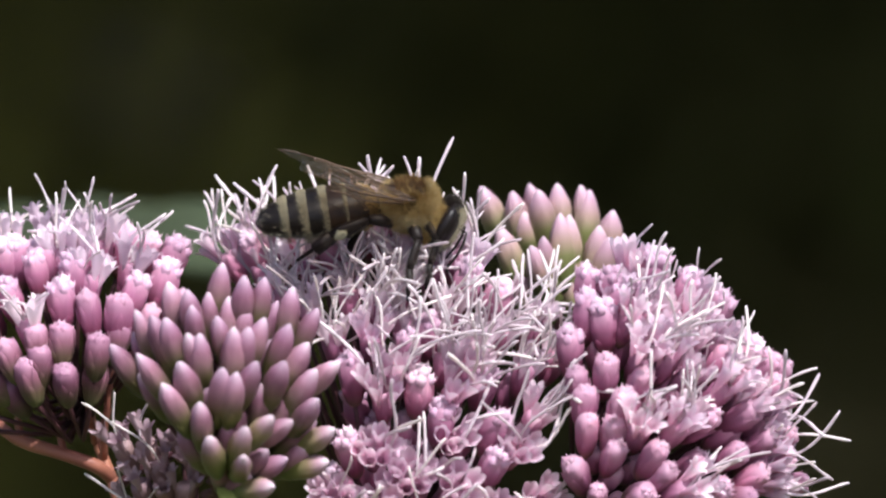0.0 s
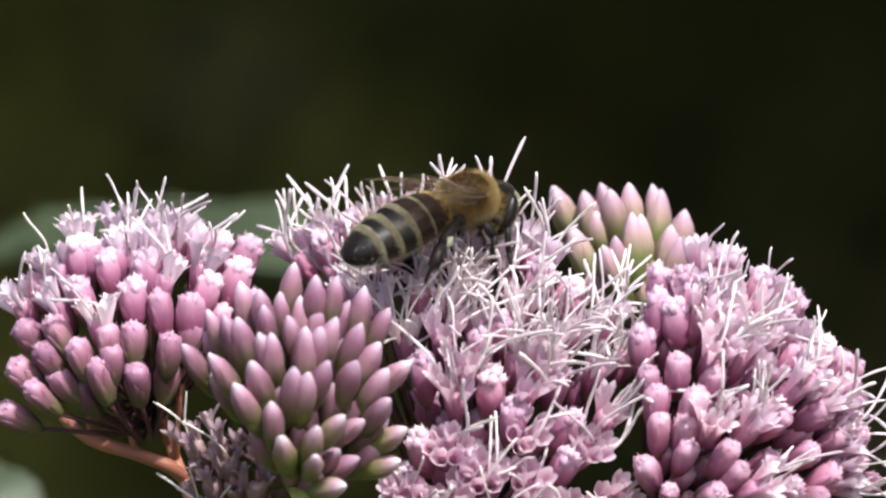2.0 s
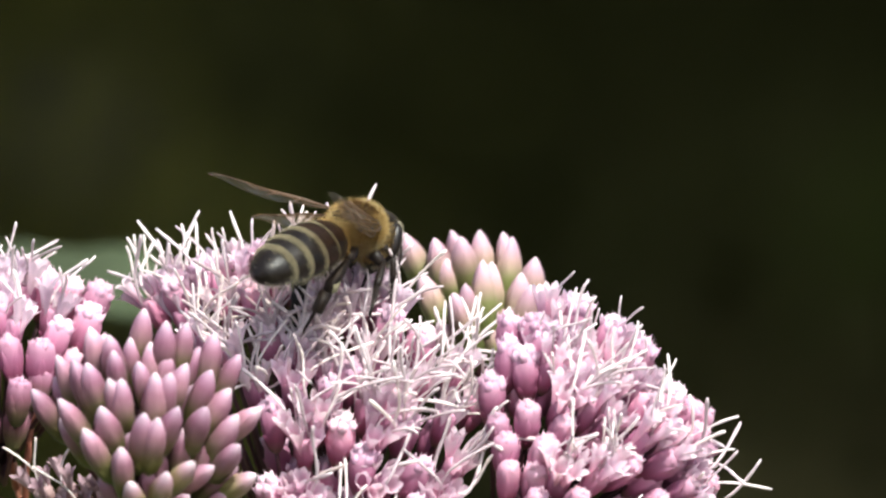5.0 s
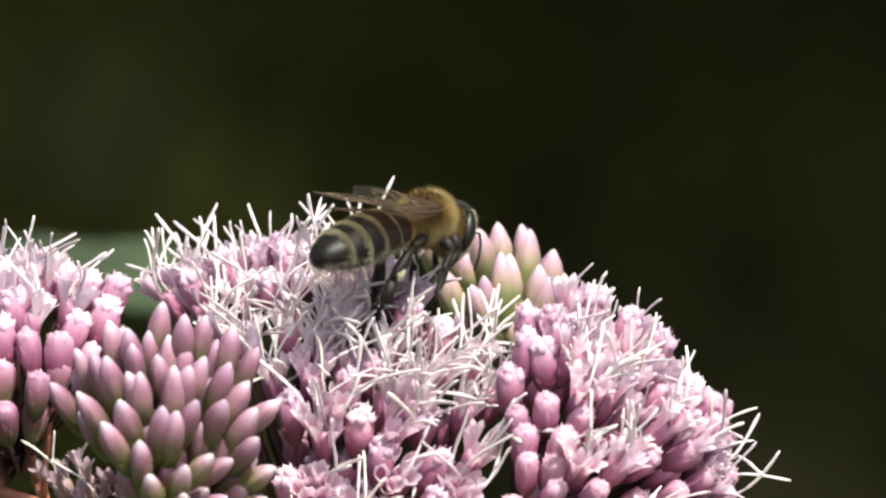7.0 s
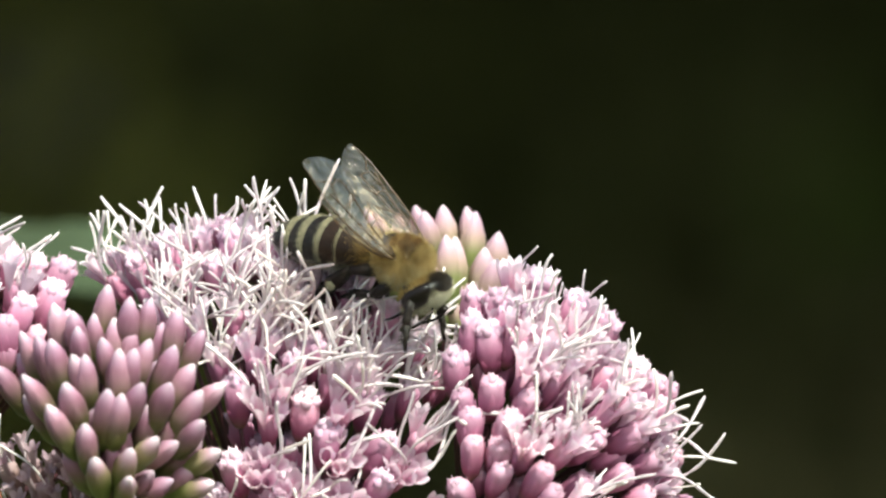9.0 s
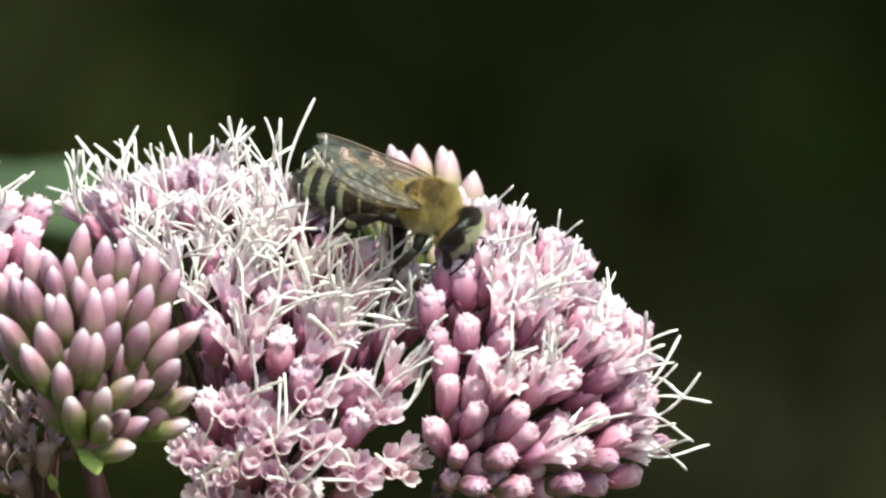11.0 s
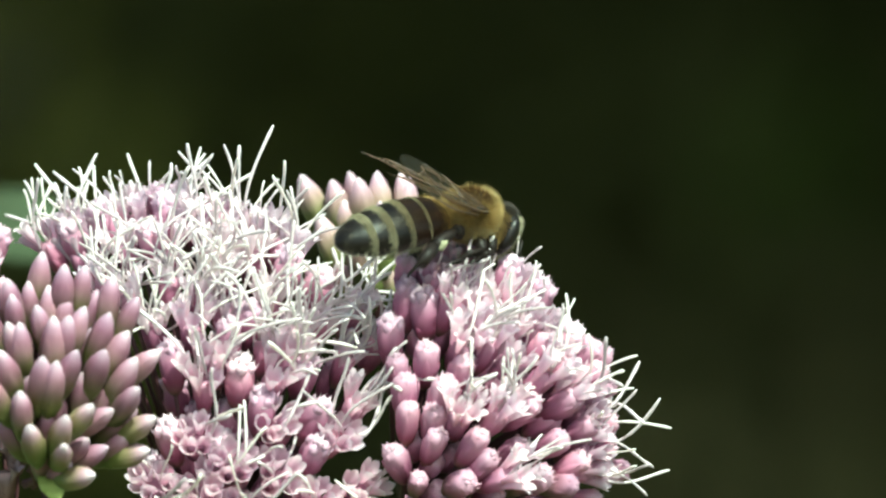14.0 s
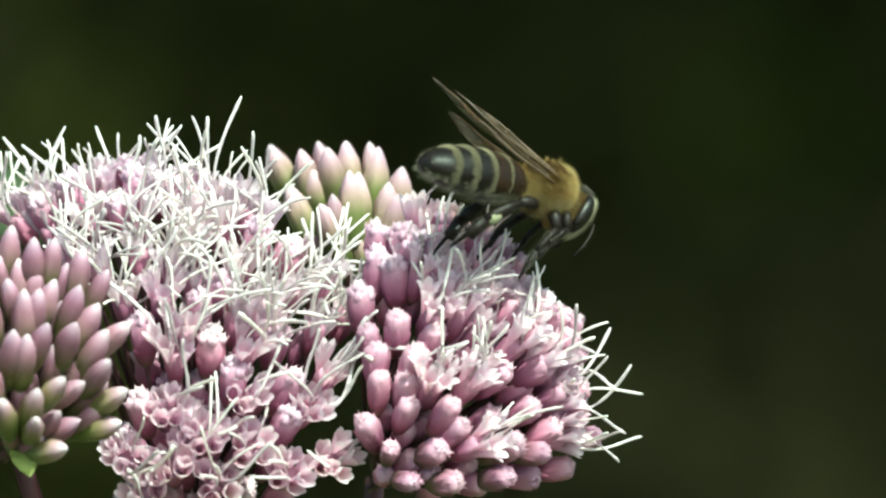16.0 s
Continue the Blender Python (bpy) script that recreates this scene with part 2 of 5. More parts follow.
def lathe(s, profile, sides=10, ridge=0.0, ridges=5, turn=0.0, slot=0, squash=1.0):
    """A turned body along z from (z, radius) pairs, with soft ridges round it."""
    verts, faces = [], []
    for z, r in profile:
        for k in range(sides):
            a = 2 * math.pi * k / sides + turn
            q = r * (1 + ridge * math.cos(ridges * a))
            verts.append((math.cos(a) * q, math.sin(a) * q * squash, z))
    n = len(profile)
    for i in range(n - 1):
        for k in range(sides):
            a, b = i * sides + k, i * sides + (k + 1) % sides
            faces.append((a, b, b + sides, a + sides))
    faces.append(tuple(range(sides))[::-1])
    faces.append(tuple(range((n - 1) * sides, n * sides)))
    s.add(verts, faces, slot)


def scale_leaf(s, angle, profile, wide, z0, z1, proud=0.05, slot=0):
    """One bract that hugs a turned body: pointed, thin, a little proud of it."""
    verts, faces = [], []
    rows, cols = 5, 4
    for i in range(rows + 1):
        t = i / rows
        z = z0 + (z1 - z0) * t
        r = float(np.interp(z, [p[0] for p in profile], [p[1] for p in profile])) + proud * (0.4 + 0.9 * t)
        w = wide * math.sqrt(max(0.0, 1 - t ** 2.2)) + 0.02
        for k in range(cols + 1):
            a = angle + w * (2 * k / cols - 1)
            rr = r - proud * 0.8 * abs(2 * k / cols - 1) ** 2
            verts.append((math.cos(a) * rr, math.sin(a) * rr, z))
    for i in range(rows):
        for k in range(cols):
            a = i * (cols + 1) + k
            faces.append((a, a + 1, a + cols + 2, a + cols + 1))
    s.add(verts, faces, slot)


def part(name, data, parent, m=None, label=""):
    """One mesh object under a thing or a part, at the pose m in its parent's space."""
    ob = new(name, data)
    ob.parent = parent
    if m is not None:
        ob.matrix_basis = m
    if label:
        ob["label"] = label
    return ob


def facing(place, way, spin=0.0, size=1.0):
    """A pose at place whose z looks along way."""
    q = Vector(way).to_track_quat("Z", "Y").to_matrix().to_4x4()
    return Matrix.Translation(place) @ q @ Matrix.Rotation(spin, 4, "Z") @ Matrix.Scale(size, 4)


rng = random.Random(7)

# ---- ground and the hedge behind ----
def ground_sheet():
    s = Shape()
    n, half = 60, 400.0
    ticks = [math.copysign(abs(i / (n / 2)) ** 3, i) * half for i in range(-n // 2, n // 2 + 1)]
    for y in ticks:
        for x in ticks:
            h = noise.noise(Vector((x * 0.6, y * 0.6, 0))) * 0.03 if abs(x) < 30 and abs(y) < 30 else 0
            s.v.append((x, y, h - 0.01))
    for j in range(n):
        for i in range(n):
            a = j * (n + 1) + i
            s.f.append((a, a + 1, a + n + 2, a + n + 1))
            s.k.append(0)
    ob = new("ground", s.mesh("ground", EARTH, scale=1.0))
    tagged(ob, "dark grassy ground in the shade of a hedge", "ground", kind="structure")


def hedge():
    """A deep shrub row across the view; its unseen crown is added to overhang and shade the foot."""
    s = Shape()
    r = random.Random(21)
    near, far, top = 5.6, 9.0, 4.2
    crown = lambda z: 2.6 * min(1.0, max(0.0, (z - 0.9) / 1.6)) ** 0.8
    face = lambda x, z: near - crown(z) + noise.noise(Vector((x * 0.9, 3.1, z * 0.9))) * 0.15

    def leaf_kind(x, z):
        """Olive leaves to one side, a fresh green tuft, greyish twigs, dry litter low down."""
        if math.hypot(x - 0.32, (z - 0.33) * 0.8) < abs(r.gauss(0.045, 0.02)) and r.random() < 0.7:
            return 3
        if math.hypot((x + 0.16) * 0.8, z - 0.38) < abs(r.gauss(0.034, 0.015)) and r.random() < 0.8:
            return 4
        if z > 0.20 + r.gauss(0, 0.10) or x < r.gauss(0.12, 0.12):
            return int(x + 0.10 * noise.noise(Vector((x * 3, 9, z * 3))) + r.gauss(0, 0.13) < -0.15)
        return 2

    for k in range(34000):
        fine = k > 14000
        x = r.uniform(-4.5, 4.5) if not fine else r.uniform(-1.0, 1.0)
        z = r.uniform(0.02, top) if k % 5 else top + r.uniform(-0.25, 0.25)
        z = r.uniform(0.02, 1.7) if fine and k % 5 else z
        y = face(x, z) + abs(r.gauss(0, 0.14)) if k % 5 else r.uniform(face(x, top), far)
        size = r.uniform(0.03, 0.065) if not fine else r.uniform(0.015, 0.034)
        m = Matrix.LocRotScale((x, y, z), Euler((r.uniform(-1.0, 1.0) + 0.9, r.uniform(-0.7, 0.7), r.uniform(0, 6.3))), (size, size, size))
        s.add([m @ Vector(p) for p in ((0, 0, 0), (0.45, 0.5, 0.1), (0.35, 1.2, 0.12), (0, 1.8, 0), (-0.35, 1.2, 0.12), (-0.45, 0.5, 0.1))], [(0, 1, 2, 3), (0, 3, 4, 5)], leaf_kind(x, z))
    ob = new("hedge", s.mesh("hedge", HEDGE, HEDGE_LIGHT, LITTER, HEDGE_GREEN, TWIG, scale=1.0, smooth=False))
    tagged(ob, "dense dark green hedge in its own shade, out of focus", "hedge", kind="stuff")
    # closed sheet added behind the leaves, so that no light comes through
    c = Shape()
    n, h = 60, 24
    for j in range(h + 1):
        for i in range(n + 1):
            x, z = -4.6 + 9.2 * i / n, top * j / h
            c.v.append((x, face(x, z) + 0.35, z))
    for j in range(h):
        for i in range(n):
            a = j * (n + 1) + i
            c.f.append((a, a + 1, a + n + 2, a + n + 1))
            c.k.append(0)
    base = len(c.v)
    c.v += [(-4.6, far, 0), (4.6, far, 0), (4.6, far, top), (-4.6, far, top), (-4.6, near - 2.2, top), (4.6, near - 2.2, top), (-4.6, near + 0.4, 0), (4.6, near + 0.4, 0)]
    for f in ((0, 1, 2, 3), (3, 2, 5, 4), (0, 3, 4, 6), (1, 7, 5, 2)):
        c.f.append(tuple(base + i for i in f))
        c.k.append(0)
    part("thicket", c.mesh("thicket", HEDGE_CORE, scale=1.0), ob, label="dark sheet added inside the hedge to block light")


ground_sheet()
hedge()


# ---- the plant: small parts, built once ----
SLIM = [(0.0, 0.20), (0.25, 0.38), (0.8, 0.57), (1.5, 0.69), (2.2, 0.70), (2.8, 0.59), (3.2, 0.42), (3.46, 0.26), (3.62, 0.12), (3.70, 0.02)]
ROUND = [(0.0, 0.25), (0.3, 0.48), (0.9, 0.68), (1.7, 0.80), (2.3, 0.79), (2.7, 0.65), (2.95, 0.40)]
EGG = [(0.0, 0.22), (0.3, 0.44), (0.9, 0.62), (1.6, 0.73), (2.2, 0.76), (2.55, 0.71), (2.80, 0.56), (2.92, 0.30), (2.96, 0.06)]
WIDE = [(0.0, 0.22), (0.4, 0.45), (1.1, 0.62), (2.0, 0.72), (2.5, 0.70), (2.6, 0.55)]


def slim_bud(r, skin):
    s = Shape()
    prof = [(z, q * r.uniform(0.96, 1.04)) for z, q in SLIM]
    lathe(s, prof, sides=12, ridge=0.05, ridges=5, turn=r.random())
    for k in range(5):
        scale_leaf(s, k * 2 * math.pi / 5 + r.uniform(-0.2, 0.2), prof, r.uniform(0.55, 0.75), 0.2, r.uniform(2.5, 3.3), 0.05)
    for k in range(4):
        scale_leaf(s, k * 2 * math.pi / 4 + r.uniform(-0.3, 0.3), prof, 0.6, 0.05, r.uniform(0.9, 1.6), 0.09)
    return s.mesh("flower_bud", skin)


def pip(r):
    """A closed floret tip: a small pointed knob of folded lobes."""
    s = Shape()
    turn = r.random() * 6
    lathe(s, [(0, 0.19), (0.22, 0.26), (0.42, 0.265), (0.58, 0.20), (0.67, 0.11), (0.70, 0.03)], sides=10, ridge=0.12, ridges=5, turn=turn)
    for k in range(5):
        a = turn + 2 * math.pi * k / 5
        top = r.uniform(0.68, 0.86)
        s.add([(math.cos(a + b) * q, math.sin(a + b) * q, z) for b, q, z in ((-0.5, 0.27, 0.34), (0.5, 0.27, 0.34), (0.0, 0.30, top), (0.0, 0.20, 0.40))], [(0, 1, 2), (1, 3, 2), (3, 0, 2)])
    return s


def round_bud(r, tall=0.0):
    """An involucre whose florets just show on top as a knobbly crown."""
    s = Shape()
    prof = [(z, q * r.uniform(0.96, 1.04)) for z, q in ROUND]
    lathe(s, prof, sides=14, ridge=0.04, ridges=6, turn=r.random())
    for k in range(6):
        scale_leaf(s, k * math.pi / 3 + r.uniform(-0.2, 0.2), prof, 0.55, 0.3, r.uniform(2.2, 2.75), 0.06)
    for k in range(4):
        scale_leaf(s, k * math.pi / 2 + r.uniform(-0.3, 0.3), prof, 0.55, 0.05, r.uniform(1.0, 1.7), 0.10)
    for k in range(8):
        a = k * 2 * math.pi / 5 + r.uniform(-0.2, 0.2)
        out = 0.44 if k < 5 else 0.19
        up = 2.08 + r.uniform(0.0, 0.20) + tall * r.uniform(0.2, 0.6) + (0.28 if k >= 5 else 0)
        m = facing((math.cos(a) * out, math.sin(a) * out, up), (math.cos(a) * 0.25 * bool(out), math.sin(a) * 0.25 * bool(out), 1), r.random() * 6, r.uniform(1.0, 1.25))
        s.put(pip(r), m, 1)
    return s.mesh("flower_bud", CUP, KNOB)


def smooth_bud(r, skin=None):
    """A closed egg-shaped bud in hugging bracts, its pale tip a raspberry of small closed florets."""
    s = Shape()
    wide = r.uniform(0.90, 1.08)
    prof = [(z, q * wide * r.uniform(0.97, 1.03)) for z, q in EGG]
    lathe(s, prof, sides=15, ridge=0.06, ridges=5, turn=r.random())
    for k in range(6):
        scale_leaf(s, k * math.pi / 3 + r.uniform(-0.2, 0.2), prof, r.uniform(0.42, 0.52), 0.3, r.uniform(2.0, 2.6), 0.085)
    for k in range(4):
        scale_leaf(s, k * math.pi / 2 + r.uniform(-0.3, 0.3), prof, 0.55, 0.05, r.uniform(1.0, 1.6), 0.09)
    for count, out, up in ((7, 0.42, 2.24), (4, 0.20, 2.42), (1, 0.0, 2.50)):
        for k in range(count):
            a = (k + r.uniform(-0.2, 0.2)) * 2 * math.pi / count + out * 3
            m = facing((math.cos(a) * out * wide, math.sin(a) * out * wide, up + r.uniform(-0.10, 0.10)), (math.cos(a) * out * 0.5, math.sin(a) * out * 0.5, 1), r.random() * 6, r.uniform(0.72, 0.95))
            s.put(pip(r), m)
    return s.mesh("flower_bud", skin or CUP)


def cup(r, skin=None):
    s = Shape()
    prof = [(z, q * r.uniform(0.96, 1.04)) for z, q in WIDE]
    lathe(s, prof, sides=12, ridge=0.04, ridges=6, turn=r.random())
    for k in range(6):
        scale_leaf(s, k * math.pi / 3 + r.uniform(-0.2, 0.2), prof, 0.55, 0.3, r.uniform(2.0, 2.7), 0.07)
    for k in range(4):
        scale_leaf(s, k * math.pi / 2 + r.uniform(-0.3, 0.3), prof, 0.55, 0.05, r.uniform(0.8, 1.5), 0.10)
    return s.mesh("flower_head", skin or CUP)


def star(r, wide=1.0, open_=1.0):
    """A trumpet floret with five pointed lobes, curled out or upright."""
    s = Shape()
    rings = [(0.0, 0.14), (0.9, 0.17), (1.5, 0.26), (2.0, 0.38), (2.25, 0.44)]
    n = 15
    verts, faces = [], []
    for z, q in rings:
        for k in range(n):
            a = 2 * math.pi * k / n
            verts.append((math.cos(a) * q * wide, math.sin(a) * q * wide, z))
    for i in range(len(rings) - 1):
        for k in range(n):
            a, b = i * n + k, i * n + (k + 1) % n
            faces.append((a, b, b + n, a + n))
    top = (len(rings) - 1) * n
    for k in range(5):
        a = 2 * math.pi * (k * 3 + 1.5) / n
        curl = r.uniform(0.0, 0.28) * open_
        base = len(verts)
        for out, up, half in ((0.44 + 0.12 * open_, 2.50 - curl * 0.1, 0.26), (0.44 + 0.24 * open_, 2.68 - curl * 0.5, 0.13)):
            for sgn in (-1, 0, 1):
                b = a + sgn * half / out
                verts.append((math.cos(b) * out * wide, math.sin(b) * out * wide, up - (0.07 if sgn == 0 else 0)))
        tip = 0.44 + 0.36 * open_
        verts.append((math.cos(a) * tip * wide, math.sin(a) * tip * wide, 2.80 - curl))
        e0, e1, e2, e3 = (top + (k * 3 + j) % n for j in (0, 1, 2, 3))
        faces += [(e0, e1, base + 1, base), (e1, e2, base + 1), (e2, e3, base + 2, base + 1)]
        faces += [(base, base + 1, base + 4, base + 3), (base + 1, base + 2, base + 5, base + 4), (base + 3, base + 4, base + 6), (base + 4, base + 5, base + 6)]
    s.add(verts, faces)
    return s


def thread(r, long=3.4):
    """A white style branch: a long curved thread with a blunt end."""
    s = Shape()
    bend, wave, side = r.choice((-1, 1)) * r.uniform(0.2, 2.4), r.uniform(-0.55, 0.55), r.uniform(-1.0, 1.0)
    pts, rad = [], []
    for i in range(14):
        t = i / 13
        pts.append((bend * t * t + wave * math.sin(t * 4.5), side * t * t + wave * 0.5 * math.sin(t * 3 + 1), long * t - 0.25 * abs(bend) * t * t))
        rad.append((0.067 + 0.030 * t - (0.035 if i == 13 else 0)) * r.uniform(0.82, 1.22))
    tube(s, pts, rad, sides=6, flat=0.8)
    return s


mk = random.Random(3)
BUDS = [slim_bud(mk, BUD) for _ in range(4)]
BUDS_OLIVE = [slim_bud(mk, BUD_OLIVE) for _ in range(3)]
BUDS_GREEN = [slim_bud(mk, BUD_GREEN) for _ in range(3)]
ROUNDS = [round_bud(mk) for _ in range(4)] + [round_bud(mk, 0.5) for _ in range(2)]
SMOOTHS = [smooth_bud(mk) for _ in range(6)]
SHADY = [smooth_bud(mk, CUP_SHADED) for _ in range(3)]
CUPS = [cup(mk) for _ in range(3)]
OLD_CUPS = [cup(mk, WITHER_SHADED)]
STARS = [star(mk, mk.uniform(0.68, 0.90)) for _ in range(6)] + [star(mk, mk.uniform(0.92, 1.08), 0.35) for _ in range(4)] + [star(mk, mk.uniform(1.10, 1.25), 0.12) for _ in range(4)]
THREADS = [thread(mk, mk.uniform(2.8, 4.9)) for _ in range(16)]
STAR_MESH = [s.mesh("floret", FLORET) for s in STARS]
OLD_MESH = [s.mesh("shaded_withered_floret", WITHER_SHADED) for s in STARS]
THREAD_MESH = [s.mesh("style", STYLE) for s in THREADS]


class Cluster:
    """A side branch of the head: a dome of buds and open flowers round a root. Millimetres in the head."""

    def __init__(self, mid, radii, deep, base, root, nod=0.5, stem=None):
        self.mid, self.radii, self.deep, self.base, self.root, self.nod = mid, radii, deep, base, root, nod
        self.stem = stem or root
        self.stalks = Shape()

    def depth(self, u, v):
        q = 1 - ((u - self.mid[0]) / self.radii[0]) ** 2 - ((v - self.mid[1]) / self.radii[1]) ** 2
        return self.base + self.deep * math.sqrt(max(0.0, q)) - (2.0 * min(1.5, -q) if q < 0 else 0)

    def place(self, u, v, length, r, lift=0.0, face=1.0):
        """The pose of a flower whose tip shows at u, v."""
        tip = spot(u, v, self.depth(u, v) + lift)
        root = spot(*self.root)
        way = tip - root
        way -= NEAR * (way.dot(NEAR) * (1 - self.nod * face * r.uniform(0.7, 1.3)))
        way = (way.normalized() + Vector((r.gauss(0, 0.07), r.gauss(0, 0.07), r.gauss(0, 0.07)))).normalized()
        foot = tip - way * (length * 0.001)
        base = spot(*self.stem)
        mid = foot.lerp(base, 0.4) - way * 0.0025
        tube(self.stalks, [base * 1000, mid * 1000, (foot + way * 0.0002) * 1000], [0.20, 0.16, 0.15], sides=6)
        return facing(foot, way, r.uniform(0, 6.3))


PLANT = new("hemp_agrimony")
tagged(PLANT, "pink hemp agrimony in flower with white thread-like styles and closed buds", "plant")
COUNT = {"floret": 0, "style": 0}


def bud_at(cl, u, v, r, kinds, size=1.0, lift=0.0, slim=1.0):
    z = size
    m = cl.place(u, v, (3.0 if kinds is ROUNDS or kinds is SMOOTHS or kinds is SHADY else 3.68) * z * slim, r, lift)
    part("flower_bud", r.choice(kinds), PLANT, m @ Matrix.Diagonal((z * r.uniform(0.92, 1.08), z * r.uniform(0.92, 1.08), z * slim, 1)))


def open_at(cl, u, v, r, styles=(3, 6), size=1.0, lift=0.0, spread=0.55, lean=(0, 0, 0), old=False, florets=5, tall=1.0, face=1.0, big=1.0, kinds=(0, 6), sink=0.0):
    """An open flower head: involucre, trumpet florets and long white styles."""
    z = size
    m = cl.place(u, v, 3.5 * z + sink, r, lift, face) @ Matrix.Scale(z, 4)
    head = part("flower_head", r.choice(OLD_CUPS if old else CUPS), PLANT, m)
    loose, strands = Shape(), Shape()
    back = m.to_3x3().inverted() @ Vector(lean)
    for k in range(florets):
        a = k * 2 * math.pi / max(1, florets) + r.uniform(-0.35, 0.35)
        out = r.uniform(0.18, 0.42)
        way = Vector((math.cos(a) * out, math.sin(a) * out, 1)).normalized()
        q = facing(Vector((math.cos(a) * 0.36, math.sin(a) * 0.36, r.uniform(0.9, 1.5))) * 0.001, way, r.uniform(0, 6.3), r.uniform(0.95, 1.2) * big)
        i = r.randrange(*kinds)
        COUNT["floret"] += 1
        if COUNT["floret"] <= 290:
            part("floret", OLD_MESH[i] if old else STAR_MESH[i], head, q)
        else:
            q.translation *= 1000
            loose.put(STARS[i], q)
    for k in range(r.randint(*styles)):
        a, out = r.uniform(0, 6.3), abs(r.gauss(0, spread))
        way = Vector((math.cos(a) * out, math.sin(a) * out, 1)) + back
        q = facing(Vector((r.uniform(-0.5, 0.5), r.uniform(-0.5, 0.5), r.uniform(2.0, 2.7))) * 0.001, way, r.uniform(0, 6.3), r.uniform(0.85, 1.15) * tall)
        i = r.randrange(len(THREADS))
        COUNT["style"] += 1
        if COUNT["style"] <= 290:
            part("style", THREAD_MESH[i], head, q)
        else:
            q.translation *= 1000
            strands.put(THREADS[i], q)
    if loose.v:
        tagged(part("floret_tuft", loose.mesh("floret_tuft", WITHER_SHADED if old else FLORET), head), kind="stuff")
    if strands.v:
        tagged(part("style_tuft", strands.mesh("style_tuft", STYLE), head), kind="stuff")


# ---- the five side branches of the flower head ----
RIGHT_DOME = Cluster((12.2, -12.6), (11.9, 14.8), 9.0, 0.0, (8.9, -17.4, -12.0), 0.27)
MIDDLE_DOME = Cluster((-3.4, -13.0), (14.5, 15.9), 9.0, -1.0, (-3.0, -22.4, -14.0), 0.30)
FRONT_BALL = Cluster((-13.9, -9.0), (8.7, 9.0), 8.0, 9.5, (-13.9, -15.2, 3.5), 0.45)
LEFT_DOME = Cluster((-23.7, -7.9), (10.9, 9.8), 7.0, -1.0, (-23.2, -16.0, -5.0), 0.26, stem=(-22.8, -9.4, -6.0))
BACK_TUFT = Cluster((7.1, -3.6), (6.9, 7.8), 4.0, -8.0, (8.2, -9.4, -15.0), 0.40)
UNDER = Cluster((-17.1, -13.0), (5.4, 4.3), 3.0, 2.0, (-16.4, -20.2, -2.0), 0.80)
FRONT_BUDS = [(-17.6, -2.1), (-16.1, -3.6), (-14.1, -0.9), (-12.7, -1.7), (-11.4, -1.8), (-9.6, -2.4), (-8.0, -3.8), (-16.4, -2.6), (-19.7, -3.9), (-18.7, -4.2),
    (-17.8, -4.4), (-15.6, -5.4), (-14.5, -4.3), (-13.4, -5.0), (-12.4, -5.0), (-11.4, -4.4), (-9.8, -4.8), (-8.6, -6.0), (-6.6, -7.2), (-21.3, -6.1),
    (-19.6, -6.7), (-18.0, -8.6), (-14.1, -7.6), (-13.2, -7.9), (-10.1, -7.2), (-8.1, -7.7), (-15.6, -9.8), (-15.0, -12.0), (-12.6, -11.4), (-10.9, -10.7),
    (-8.0, -9.6), (-6.9, -11.5), (-7.3, -13.6), (-12.7, -13.3), (-10.8, -15.2), (-16.9, -7.2), (-11.9, -7.2), (-16.4, -5.4)]
BACK_BUDS = [(2.4, 4.0), (4.4, 3.7), (5.5, 4.2), (6.1, 3.8), (7.3, 4.2), (8.8, 4.1), (9.4, 3.8), (7.5, 2.3), (8.1, 2.2), (5.6, 0.2),
    (10.9, 2.5), (10.6, 0.7), (6.4, 0.8), (10.0, 1.5), (3.5, 1.5)]
BACK_OUTLINE = [(2.6, 3.3), (9.3, 3.5), (10.9, 1.5), (10.7, -1.8), (3.5, -1.8)]
MIDDLE_BUDS = [(-1.4, -8.0), (0.0, -9.9), (2.9, -7.6), (3.7, -10.5), (3.7, -13.0), (-6.3, -11.9), (-5.9, -6.8), (3.8, -2.1), (-0.9, -4.3), (-7.4, 0.8),
    (-6.2, 2.5), (-12.4, 0.8), (1.7, -1.0), (-2.2, -5.4), (-6.6, 3.3), (-3.0, 2.4), (-10.4, 1.9)]
MIDDLE_LOW_STARS = [(-3.9, -8.3), (-2.9, -7.1), (0.6, -11.6), (-4.5, -12.6), (-2.0, -14.4), (1.0, -15.2), (-7.2, -15.6), (-4.3, -16.2), (6.5, -16.1), (6.4, -9.9),
    (1.2, -8.3), (5.0, -12.4), (2.0, -6.8), (3.5, -16.8), (-1.2, -17.5), (-5.9, -17.9), (-4.5, -4.7)]
MIDDLE_OUTLINE = [(-14.8, 0.4), (-12.8, 1.7), (-9.6, 2.0), (-6.7, 2.5), (-3.0, 2.3), (0.6, 1.6), (2.7, 0.4), (4.2, -1.4), (7.8, -2.9), (7.8, -6.5),
    (5.3, -7.6), (-6.7, -7.2), (-7.9, -4.3), (-11.4, -1.4)]
MIDDLE_FOOT = [(-6.7, -7.2), (5.3, -7.6), (4.9, -11.4), (3.9, -15.5), (4.2, -18.8), (-8.1, -18.8), (-6.7, -13.0)]
RIGHT_STARS = [(12.9, -10.6), (15.8, -10.6), (13.2, -6.1), (14.9, -5.9), (16.5, -15.0), (18.8, -8.1), (12.5, -3.2)]
RIGHT_TOP = [(13.2, -1.6), (19.6, -5.8), (16.5, -4.3)]
